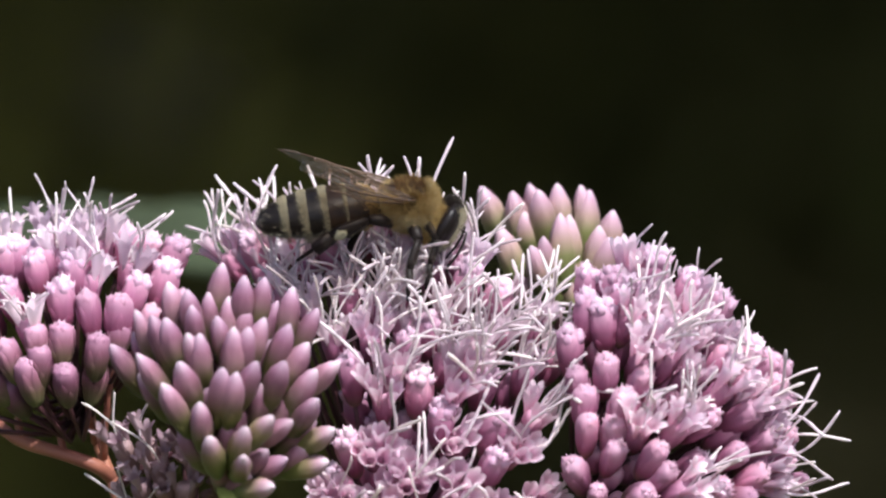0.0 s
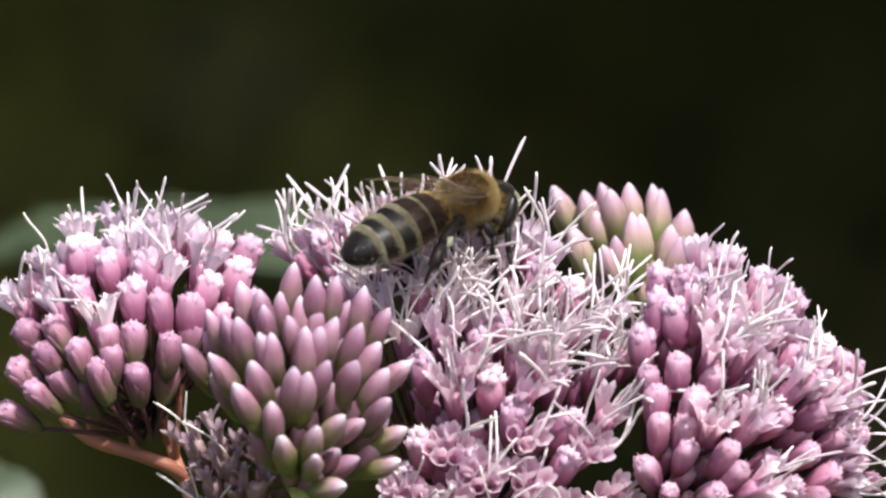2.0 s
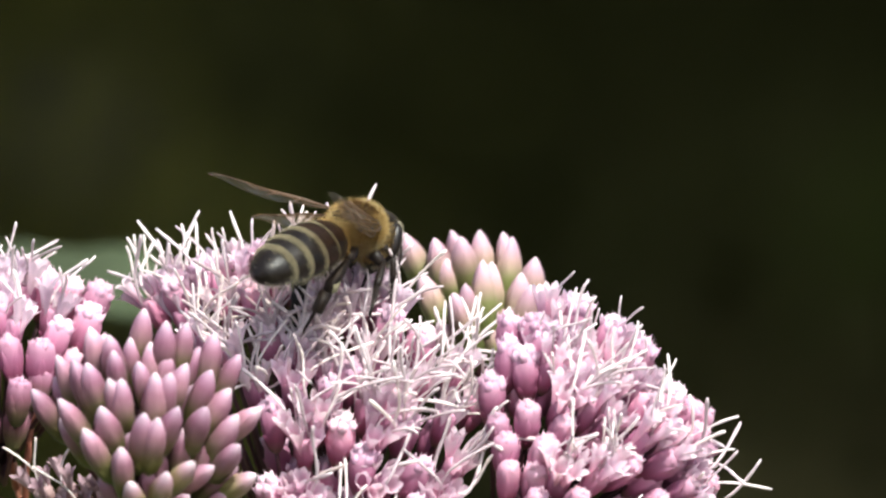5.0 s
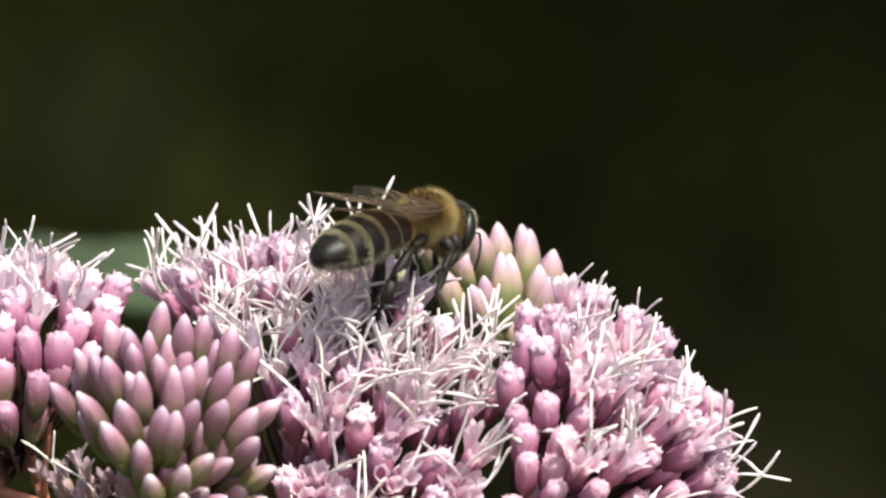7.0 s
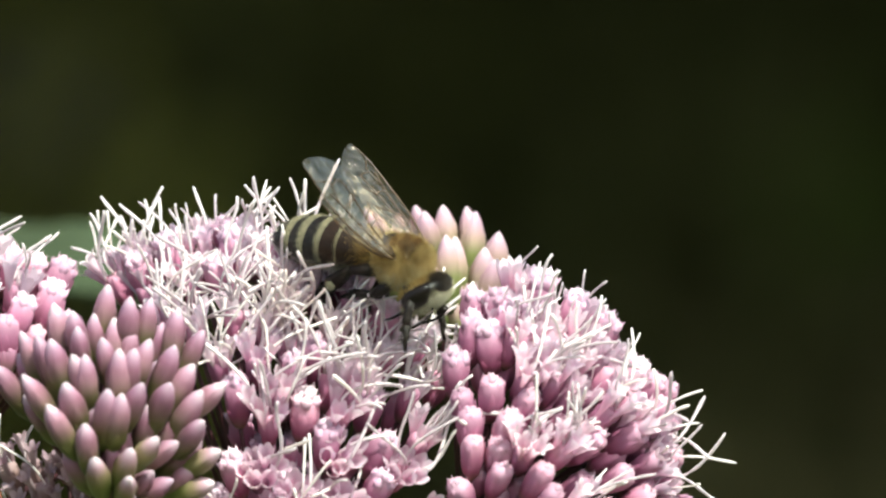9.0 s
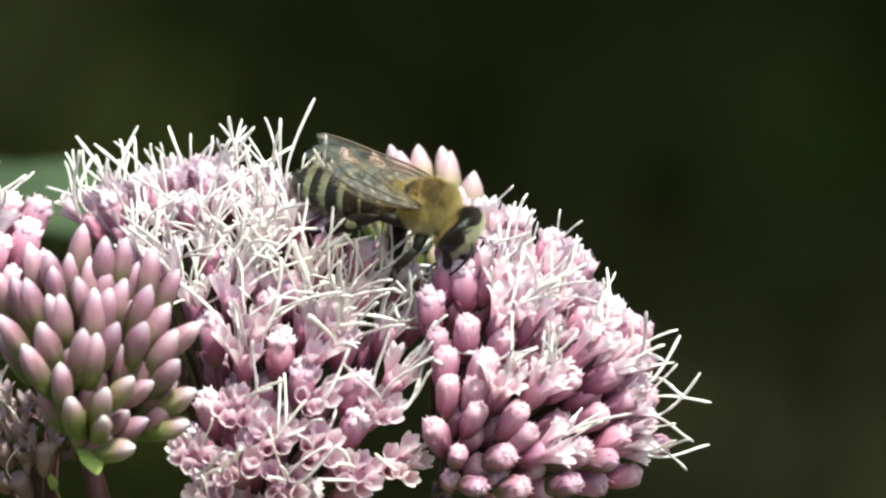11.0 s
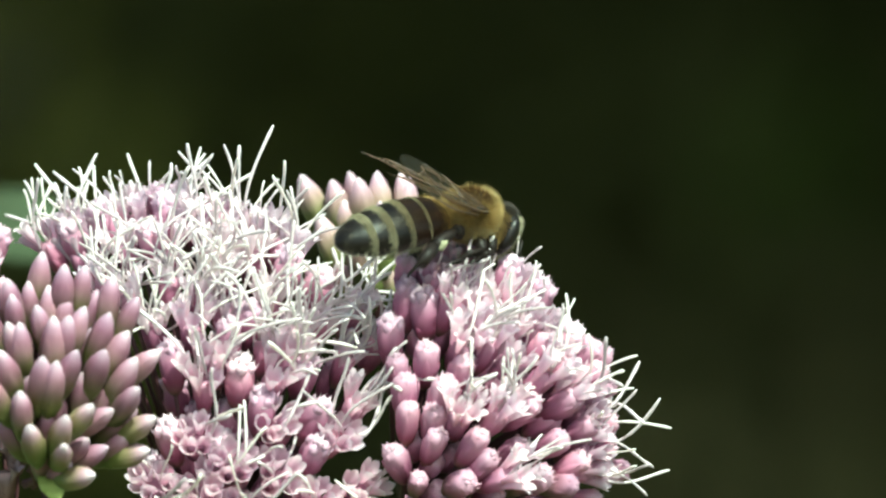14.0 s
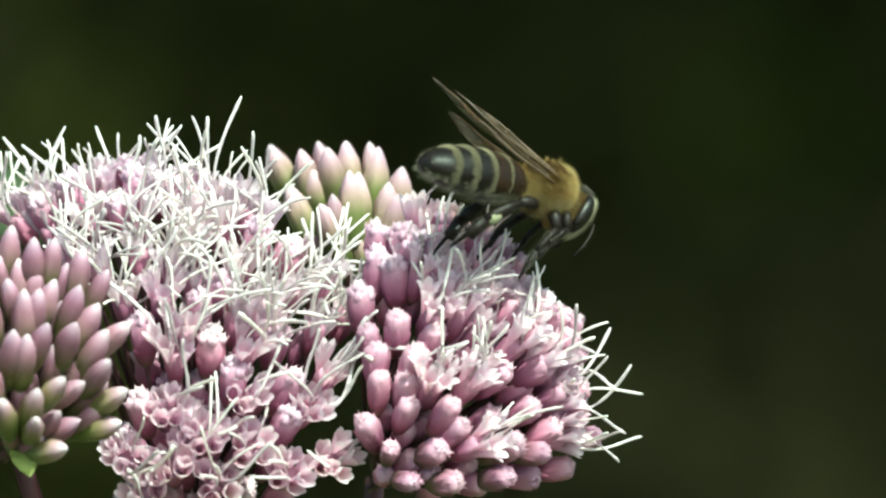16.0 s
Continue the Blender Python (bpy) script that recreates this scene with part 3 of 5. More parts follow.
MIDDLE_RIDGE = [(-14.3, 0.6), (-13.0, 1.3), (-11.4, 1.5), (-9.9, 1.9), (-8.5, 2.2), (-7.0, 2.4), (-5.6, 2.5), (-4.1, 2.3), (-2.9, 2.1), (-1.4, 1.6),
    (0.0, 1.1), (1.3, 0.8), (2.2, 0.0), (-12.1, 0.0), (-9.2, 0.4), (-6.3, 0.6), (-3.4, 0.6), (-0.5, 0.0)]
FRONT_OUTLINE = [(-20.4, -5.8), (-17.5, -2.9), (-13.9, -1.8), (-9.6, -3.2), (-7.4, -7.6), (-7.7, -12.3), (-10.3, -14.8), (-13.2, -14.4), (-15.7, -13.0), (-20.0, -7.9)]
RIGHT_EDGE = [(21.5, -9.0), (21.9, -10.3), (22.1, -11.8), (22.3, -13.3), (22.4, -14.6), (20.6, -9.1)]
RIGHT_BUDS_HIGH = [(18.5, -6.3), (14.9, -2.0), (11.4, -1.4), (21.9, -8.3), (12.2, 0.9), (13.2, 0.5), (13.8, -0.4), (9.3, -1.2), (9.4, -2.9), (10.9, -1.4),
    (8.2, -5.2), (8.5, -7.6), (10.6, -6.8), (9.1, -8.8), (10.3, -3.6), (11.8, -2.1), (14.0, -3.6), (14.3, -2.0), (16.1, -1.6), (16.9, -2.7),
    (16.6, -1.2), (18.2, -3.0), (18.6, -4.5), (19.7, -4.8), (20.1, -5.9), (16.9, -6.5), (15.6, -4.3), (21.4, -6.8), (22.2, -7.3), (19.5, -7.6)]
RIGHT_BUDS_LOW = [(22.6, -11.5), (22.5, -13.5), (13.1, -7.6), (11.8, -9.0), (9.3, -10.5), (8.2, -13.5), (11.3, -12.4), (10.0, -15.3), (14.1, -12.4), (14.7, -13.9),
    (17.6, -10.4), (22.5, -9.4), (20.3, -10.1), (21.3, -11.9), (19.4, -12.8), (20.8, -14.1), (13.2, -15.5), (23.4, -14.8), (11.1, -10.8), (18.3, -15.2),
    (20.1, -15.9), (17.6, -17.3), (14.3, -17.7), (11.4, -17.7)]
RIGHT_OUTLINE = [(8.2, -2.1), (11.4, 0.0), (14.0, -1.4), (17.4, -3.9), (19.8, -6.5), (21.0, -9.7), (21.7, -13.0), (21.6, -17.3), (15.1, -18.8), (9.3, -18.1),
    (9.4, -13.7), (8.2, -7.6)]
LEFT_BUDS = [(-27.5, 0.6), (-25.7, 0.4), (-23.8, -0.5), (-20.0, 1.3), (-18.7, 0.9), (-16.8, 0.5), (-17.5, -0.9), (-24.6, -2.1), (-22.9, -2.7), (-24.4, -4.7),
    (-22.0, -5.4), (-26.8, -7.0), (-24.3, -7.4), (-19.3, -1.8), (-28.1, -2.1), (-20.6, -2.9), (-26.2, -4.8), (-28.2, -5.8), (-25.8, -6.1), (-31.3, -8.6),
    (-32.3, -7.2), (-33.1, -10.1), (-30.5, -6.1), (-31.8, -4.7), (-26.2, -0.3), (-28.0, 0.4), (-29.8, -4.3)]
LEFT_STARS = [(-23.1, 0.9), (-21.7, 1.5), (-22.4, -0.7), (-26.9, -3.6), (-24.7, 0.9), (-19.7, 0.0), (-29.8, -0.3)]
LEFT_TALL = [(-28.0, 1.6), (-25.3, 2.2), (-22.9, 1.8)]
LEFT_OUTLINE = [(-32.7, -1.4), (-28.4, 0.8), (-24.0, 1.3), (-19.0, 1.3), (-16.4, 0.0), (-16.4, -2.9), (-20.0, -4.3), (-21.5, -7.2), (-24.7, -7.9), (-32.7, -9.4)]
WITHERED = [(-17.1, -11.2), (-15.9, -13.0), (-19.3, -11.5), (-16.4, -14.4), (-19.7, -14.4), (-21.0, -11.8), (-20.7, -16.2), (-18.2, -14.6), (-18.6, -16.6), (-18.4, -12.9)]
MIDDLE_SPLIT = -5.8


# the nearest branches first, so that their florets are single pieces
r = random.Random(11)
for u, v in RIGHT_STARS:
    open_at(RIGHT_DOME, u, v, r, styles=(4, 8), spread=0.5, lift=0.5, lean=(0.1, 0, 0.5), tall=1.15, big=1.12)
for u, v in RIGHT_EDGE:
    open_at(RIGHT_DOME, u, v, r, styles=(2, 4), spread=0.45, lean=(0.7, 0, 0.0 if v > -11.0 else -0.3), tall=1.15, kinds=(6, 10), sink=0.5)
for u, v in RIGHT_TOP:
    open_at(RIGHT_DOME, u, v, r, styles=(1, 3), spread=0.4, lean=(0.3, 0, 0.3), kinds=(6, 10), sink=0.8)
for i, (u, v) in enumerate(RIGHT_BUDS_HIGH):
    if v > -6.6 and u > 11.0 and i % 3:
        open_at(RIGHT_DOME, u, v, r, styles=(0, 2), spread=0.3, lean=(0.2, 0, 0.3), florets=6, kinds=(6, 10), tall=0.8, big=0.95, sink=0.9)
    else:
        bud_at(RIGHT_DOME, u, v, r, ROUNDS if v > -6.0 else SMOOTHS, size=r.uniform(0.98, 1.18))
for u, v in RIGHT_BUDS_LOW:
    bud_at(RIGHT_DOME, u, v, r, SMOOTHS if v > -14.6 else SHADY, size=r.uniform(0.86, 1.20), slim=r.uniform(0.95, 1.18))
for u, v in FRONT_BUDS:
    bud_at(FRONT_BALL, u, v, r, BUDS if v > -10.5 else BUDS_OLIVE, size=r.uniform(0.98, 1.14), slim=r.uniform(1.08, 1.25))
for u, v in BACK_BUDS:
    bud_at(BACK_TUFT, u, v, r, BUDS_GREEN, size=r.uniform(1.12, 1.28), slim=r.uniform(1.05, 1.3))
for u, v in MIDDLE_BUDS:
    bud_at(MIDDLE_DOME, u, v, r, ROUNDS, size=1.1, lift=0.6)
for u, v in MIDDLE_LOW_STARS:
    open_at(MIDDLE_DOME, u, v, r, styles=(5, 9) if v > -11.0 else (2, 5), spread=0.75, lift=0.9, face=2.0 if v > -11.0 else 3.6, florets=5 if v > -11.0 else 7, kinds=(6, 10) if v > -11.0 else (10, 14), lean=(0.5, 0, 0.35), tall=1.25)


def inside(u, v, poly):
    hit = False
    for (a, b), (c, d) in zip(poly, poly[1:] + poly[:1]):
        if (b > v) != (d > v) and u < (c - a) * (v - b) / (d - b) + a:
            hit = not hit
    return hit


def scattered(poly, gap, taken, r, tries=4000):
    """Places spread over an outline, none closer to another than gap."""
    us, vs = [p[0] for p in poly], [p[1] for p in poly]
    out = []
    for _ in range(tries):
        u, v = r.uniform(min(us), max(us)), r.uniform(min(vs), max(vs))
        if inside(u, v, poly) and all((u - a) ** 2 + (v - b) ** 2 > gap * gap for a, b in out + taken):
            out.append((u, v))
    return out


for u, v in MIDDLE_RIDGE:
    open_at(MIDDLE_DOME, u, v, r, styles=(2, 10), spread=0.42, lean=(r.uniform(-0.3, 0.3), 0, 0.9), tall=r.uniform(0.9, 1.34))
for u, v in scattered(MIDDLE_OUTLINE, 1.8, MIDDLE_BUDS + MIDDLE_LOW_STARS + MIDDLE_RIDGE, r):
    low = v < MIDDLE_SPLIT
    open_at(MIDDLE_DOME, u, v, r, styles=(7, 11) if low else (12, 17), spread=0.9, lean=(0.2, -0.1, 0.15), kinds=(4, 10), big=0.86, tall=1.12)
for u, v in scattered(MIDDLE_FOOT, 2.0, MIDDLE_BUDS, r):
    bud_at(MIDDLE_DOME, u, v, r, ROUNDS, lift=-2.6)
for u, v in scattered(FRONT_OUTLINE, 1.25, FRONT_BUDS, r):
    bud_at(FRONT_BALL, u, v, r, BUDS, lift=-2.2, slim=1.2)
for u, v in scattered(BACK_OUTLINE, 1.5, BACK_BUDS, r):
    bud_at(BACK_TUFT, u, v, r, BUDS_GREEN, size=1.05, lift=-1.6)
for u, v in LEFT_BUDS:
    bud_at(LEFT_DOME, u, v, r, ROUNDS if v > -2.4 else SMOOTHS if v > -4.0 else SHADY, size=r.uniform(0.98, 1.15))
for u, v in LEFT_STARS:
    open_at(LEFT_DOME, u, v, r, styles=(2, 5), spread=0.5, kinds=(4, 10))
for u, v in LEFT_TALL:
    open_at(LEFT_DOME, u, v, r, styles=(2, 4), spread=0.4, lean=(0, 0, 0.2), tall=0.95)
for u, v in scattered(RIGHT_OUTLINE, 1.55, RIGHT_STARS + RIGHT_EDGE + RIGHT_BUDS_HIGH + RIGHT_BUDS_LOW, r):
    bud_at(RIGHT_DOME, u, v, r, SMOOTHS, size=r.uniform(0.85, 1.05), lift=-1.9)
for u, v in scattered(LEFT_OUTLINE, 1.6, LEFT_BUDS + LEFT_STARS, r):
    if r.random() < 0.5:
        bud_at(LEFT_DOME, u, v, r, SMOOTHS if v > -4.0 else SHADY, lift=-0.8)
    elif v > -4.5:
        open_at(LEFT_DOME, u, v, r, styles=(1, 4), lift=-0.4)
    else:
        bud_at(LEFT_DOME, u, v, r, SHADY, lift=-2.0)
for u, v in WITHERED:
    open_at(UNDER, u, v, r, styles=(0, 2), old=True, spread=0.5, florets=r.randint(2, 4), size=0.9)

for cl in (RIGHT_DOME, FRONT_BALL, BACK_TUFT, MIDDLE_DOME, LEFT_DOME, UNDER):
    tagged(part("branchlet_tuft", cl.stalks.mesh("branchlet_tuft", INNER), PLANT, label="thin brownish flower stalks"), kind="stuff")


def branch(points, radii, name="branch", sides=10, skin=STALK):
    s = Shape()
    pts = [spot(*p) * 1000 for p in points]
    fine, rad = [], []
    for i in range(len(pts) - 1):
        a, b = pts[max(i - 1, 0)], pts[min(i + 2, len(pts) - 1)]
        for k in range(4):
            t = k / 4
            h = pts[i] * (2 * t ** 3 - 3 * t ** 2 + 1) + pts[i + 1] * (3 * t ** 2 - 2 * t ** 3)
            h += (pts[i + 1] - a) * 0.5 * (t ** 3 - 2 * t ** 2 + t) + (b - pts[i]) * 0.5 * (t ** 3 - t ** 2)
            fine.append(h)
            rad.append((radii[i] * (1 - t) + radii[i + 1] * t) * rng.uniform(0.93, 1.07))
    fine.append(pts[-1])
    rad.append(radii[-1])
    tube(s, fine, rad, sides=sides)
    return part(name, s.mesh(name, skin), PLANT)


FORK = (2.0, -52.0, -8.0)
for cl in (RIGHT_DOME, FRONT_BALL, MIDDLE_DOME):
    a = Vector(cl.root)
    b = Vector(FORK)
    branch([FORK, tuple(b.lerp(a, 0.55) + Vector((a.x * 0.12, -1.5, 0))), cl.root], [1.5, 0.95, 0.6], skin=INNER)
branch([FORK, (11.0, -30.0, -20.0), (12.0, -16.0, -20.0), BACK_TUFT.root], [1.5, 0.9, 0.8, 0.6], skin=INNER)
branch([FORK, (-17.4, -27.0, -3), (-20.3, -17.6, -2), (-21.3, -14.5, -2), (-22.4, -11.5, -3), (-22.9, -8.6, -6)], [1.2, 0.50, 0.42, 0.38, 0.32, 0.26])
branch([(-21.2, -14.7, -2), (-22.2, -13.9, -1), (-24.4, -13.1, -1), (-26.9, -12.3, -2), (-28.4, -11.3, -3), (-31.0, -8.4, -6)], [0.42, 0.46, 0.42, 0.44, 0.36, 0.26])
branch([(-26.8, -12.3, -2), (-27.2, -10.9, -2), (-26.2, -9.0, -4)], [0.30, 0.24, 0.18])
branch([(-22.3, -11.7, -3), (-21.4, -10.4, -1), (-21.9, -8.6, -2)], [0.24, 0.20, 0.16])
branch([(-24.3, -13.1, -1), (-24.7, -11.2, -2), (-25.6, -9.2, -4)], [0.28, 0.22, 0.16])
branch([(-22.3, -12.4, -2), (-22.7, -10.2, 0), (-22.9, -7.8, -1)], [0.24, 0.20, 0.16])
branch([(-21.7, -13.4, -2), (-21.6, -10.6, 0), (-21.1, -7.6, 0)], [0.26, 0.20, 0.16])
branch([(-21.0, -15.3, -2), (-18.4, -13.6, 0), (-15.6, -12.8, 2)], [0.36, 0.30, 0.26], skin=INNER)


# the main stem, down to the ground
s = Shape()
foot = Vector((0.01, 0.03, 0.0))
top = spot(*FORK)
tube(s, [foot.lerp(top, t) * 1000 + Vector((math.sin(t * 5) * 4, math.cos(t * 4) * 3, 0)) * (1 - t) * t * 4 for t in [i / 14 for i in range(15)]],
     [4.0 - 2.4 * i / 14 for i in range(15)], sides=12)
part("stem", s.mesh("stem", STALK), PLANT, label="reddish upright stem")


def blade(points, wide, name, skin, fold=0.15, teeth=0.0, label=""):
    """A leaf blade along a curve, thickened, with a midrib groove and a toothed edge."""
    s = Shape()
    pts = [spot(*p) * 1000 for p in points]
    n, w = 28, 10
    verts, faces = [], []
    for i in range(n + 1):
        t = i / n * (len(pts) - 1)
        k = min(int(t), len(pts) - 2)
        p = pts[k].lerp(pts[k + 1], t - k)
        d = (pts[k + 1] - pts[k]).normalized()
        side = d.cross(Vector((0, -0.35, 1))).normalized()
        up = side.cross(d)
        f = i / n
        half = wide * (math.sin(math.pi * f ** 0.75) ** 0.8 + 0.02) * (1 + teeth * (i % 2))
        for j in range(w + 1):
            q = 2 * j / w - 1
            verts.append(p + side * (half * q) + up * (half * (fold * abs(q) + 0.05 * math.sin(f * 30 + abs(q) * 6) * abs(q))))
    m = len(verts)
    verts += [v - Vector((0, 0, 0.18)) for v in verts]
    for i in range(n):
        for j in range(w):
            a = i * (w + 1) + j
            faces += [(a, a + 1, a + w + 2, a + w + 1), (m + a, m + a + w + 1, m + a + w + 2, m + a + 1)]
    s.add(verts, faces)
    part(name, s.mesh(name, skin), PLANT, label=label)


blade([(-10.3, -1.8, -100), (-16.4, 0.6, -104), (-25.1, 0.7, -110), (-30.5, 0.8, -114), (-36.3, -1.4, -116)], 5.0, "leaf", LEAF, teeth=0.06, label="pale green leaf behind the flowers")
blade([(-32.3, -21.3, -60), (-34.3, -15.9, -62), (-38.1, -13.4, -66)], 4.0, "leaf", LEAF, teeth=0.06, label="pale green leaf below the flowers")
blade([(-13.7, -14.8, 11.5), (-13.5, -15.7, 12.5), (-13.2, -16.8, 13)], 0.9, "bract", BRACT, label="small yellow-green bract")
blade([(-16.4, -16.8, 3), (-15.9, -17.7, 3), (-15.2, -19.5, 2)], 0.35, "bract", BRACT, label="narrow green bract")



# ---- the honey bee (its own space: x forward, z up, millimetres) ----
def ball(s, mid, radii, rings=14, sides=18, slot=0, turn=None):
    verts, faces = [], []
    for i in range(rings + 1):
        a = math.pi * i / rings
        for k in range(sides):
            b = 2 * math.pi * k / sides
            p = Vector((math.cos(a) * radii[0], math.sin(a) * math.cos(b) * radii[1], math.sin(a) * math.sin(b) * radii[2]))
            verts.append((turn @ p if turn else p) + Vector(mid))
    for i in range(rings):
        for k in range(sides):
            c, d = i * sides + k, i * sides + (k + 1) % sides
            faces.append((c, d, d + sides, c + sides))
    s.add(verts, faces, slot)


def hairs(s, mid, radii, count, long, r, keep=lambda n: True, lean=(-0.35, 0, 0.1), slot=0, thick=0.028):
    """Short fur standing on an egg-shaped body."""
    made = 0
    while made < count:
        n = Vector((r.gauss(0, 1), r.gauss(0, 1), r.gauss(0, 1))).normalized()
        if not keep(n):
            continue
        made += 1
        p = Vector(mid) + Vector((n.x * radii[0], n.y * radii[1], n.z * radii[2])) * 0.97
        d = (n + Vector(lean) + Vector((r.gauss(0, 0.3), r.gauss(0, 0.3), r.gauss(0, 0.3)))).normalized()
        q = d.orthogonal().normalized()
        o = d.cross(q)
        h = long * r.uniform(0.6, 1.15)
        s.add([p + q * thick, p - q * thick * 0.5 + o * thick * 0.87, p - q * thick * 0.5 - o * thick * 0.87, p + d * h + Vector((0, 0, -0.08 * h))], [(0, 1, 3), (1, 2, 3), (2, 0, 3)], slot)


def girth(x):
    """Half height of the abdomen, x millimetres behind the waist."""
    return float(np.interp(x, [0, 0.35, 0.9, 1.8, 2.8, 3.8, 4.8, 5.6, 6.3, 6.9, 7.3, 7.65], [0.60, 1.02, 1.34, 1.57, 1.64, 1.62, 1.52, 1.36, 1.16, 0.92, 0.66, 0.10]))


def shell_ring(s, x0, x1, grow, sides=22, slot=0, under=True, steps=5, wide=1.18):
    verts, faces = [], []
    for i in range(steps + 1):
        t = i / steps
        x = x0 + (x1 - x0) * t
        g = girth(x) * (grow + 0.035 * t)
        for k in range(sides):
            a = 2 * math.pi * k / sides
            zz = math.sin(a)
            verts.append((-x, math.cos(a) * g * wide, (zz if zz > 0 else zz * 0.86) * g))
    for i in range(steps):
        for k in range(sides):
            a = 2 * math.pi * (k + 0.5) / sides
            if not under and math.sin(a) < -0.45:
                continue
            c, d = i * sides + k, i * sides + (k + 1) % sides
            faces.append((c, d, d + sides, c + sides))
    if under:
        faces.append(tuple(range(steps * sides, (steps + 1) * sides)))
    s.add(verts, faces, slot)


def wing_shape(long, wide, veins):
    """A wing lying back along -x: outline, clear film and raised veins."""
    top = lambda t: wide * 0.30 * math.sin(math.pi * min(1, t * 0.98) ** 0.9) ** 0.7
    low = lambda t: -wide * (0.72 * math.sin(math.pi * min(1.0, t) ** 1.45) ** 0.75 + 0.05 * (1 - t))
    film, ribs = Shape(), Shape()
    n, w = 26, 8
    verts, faces = [], []
    for i in range(n + 1):
        t = i / n
        for j in range(w + 1):
            q = j / w
            y = top(t) * (1 - q) + low(t) * q
            verts.append((-long * t, y, 0.10 * math.sin(t * 9 + q * 5) * t + 0.12 * math.sin(q * math.pi)))
    for i in range(n):
        for j in range(w):
            a = i * (w + 1) + j
            faces.append((a, a + 1, a + w + 2, a + w + 1))
    film.add(verts, faces)
    at = lambda t, q: (-long * t, top(t) * (1 - q) + low(t) * q, 0.10 * math.sin(t * 9 + q * 5) * t + 0.12 * math.sin(q * math.pi) + 0.012)
    tube(ribs, [at(i / 24 * 0.97, 0.0) for i in range(25)], [0.085 - 0.055 * i / 24 for i in range(25)], sides=6)
    for path in veins:
        pts = []
        for (t0, q0), (t1, q1) in zip(path, path[1:]):
            pts += [at(t0 + (t1 - t0) * k / 4, q0 + (q1 - q0) * k / 4) for k in range(4)]
        pts.append(at(*path[-1]))
        tube(ribs, pts, [0.040] * len(pts), sides=5)
    return film, ribs


FORE_VEINS = [[(0.02, 0.3), (0.3, 0.25), (0.55, 0.22), (0.72, 0.15)], [(0.02, 0.5), (0.3, 0.5), (0.5, 0.55), (0.7, 0.6)], [(0.3, 0.25), (0.34, 0.5), (0.40, 0.85)],
              [(0.02, 0.75), (0.2, 0.8), (0.42, 0.85)], [(0.55, 0.22), (0.52, 0.55)], [(0.60, 0.2), (0.75, 0.35), (0.84, 0.1)], [(0.5, 0.55), (0.62, 0.8)], [(0.72, 0.32), (0.7, 0.6)]]
HIND_VEINS = [[(0.02, 0.3), (0.35, 0.35), (0.7, 0.3)], [(0.02, 0.6), (0.35, 0.6), (0.6, 0.75)], [(0.35, 0.35), (0.38, 0.6)]]

BEE = new("honey_bee")
BEE.scale = (1.05, 1.05, 1.05)
tagged(BEE, "honey bee with tawny fur, pale-banded dark abdomen and clear wings", "bee")
MM = 0.001
r = random.Random(5)


def inch(x, y, z, rx=0, ry=0, rz=0):
    """A pose in the bee's space, in millimetres and degrees."""
    return pose(x * MM, y * MM, z * MM, rx, ry, rz)


# thorax and its fur
s = Shape()
ball(s, (0, 0, 0), (1.52, 1.52, 1.46))
THORAX = part("thorax", s.mesh("thorax", PELT), BEE)
s = Shape()
hairs(s, (0, 0, 0), (1.52, 1.52, 1.46), 9000, 0.60, r, keep=lambda n: not (n.z > 0.42 and abs(n.y) < 0.78 and abs(n.x + 0.05) < 0.66 and r.random() < 0.96), thick=0.014)
hairs(s, (0, 0, 0), (1.52, 1.52, 1.46), 9000, 0.72, r, keep=lambda n: not (n.z > 0.42 and abs(n.y) < 0.76 and abs(n.x + 0.05) < 0.66 and r.random() < 0.95), lean=(-0.3, 0, 0.1), thick=0.011)
part("fur", s.mesh("fur", FUR, smooth=False), THORAX, label="tawny fur on the thorax")
s = Shape()
hairs(s, (0, 0, 0), (1.52, 1.52, 1.46), 4200, 0.30, r, keep=lambda n: n.z > 0.38 and abs(n.x + 0.05) < 0.68, thick=0.013)
part("fur", s.mesh("fur", FUR_RED, smooth=False), THORAX, label="reddish brown fur on the back")
s = Shape()
hairs(s, (0, 0, 0), (1.52, 1.52, 1.46), 3400, 0.62, r, keep=lambda n: n.z < -0.3, thick=0.016)
part("fur", s.mesh("fur", FUR_PALE, smooth=False), THORAX, label="pale fur under the thorax")
s = Shape()
hairs(s, (0, 0, 0), (1.54, 1.54, 1.48), 4200, 0.66, r, keep=lambda n: (n.x > 0.62 or n.x < -0.68) and n.z > -0.4, thick=0.015)
part("fur", s.mesh("fur", FUR_GOLD, smooth=False), THORAX, label="pale golden collar of fur")
s = Shape()
ball(s, (-1.10, 0, 0.85), (0.55, 0.95, 0.40))
part("scutellum", s.mesh("scutellum", SHELL_BROWN), THORAX)

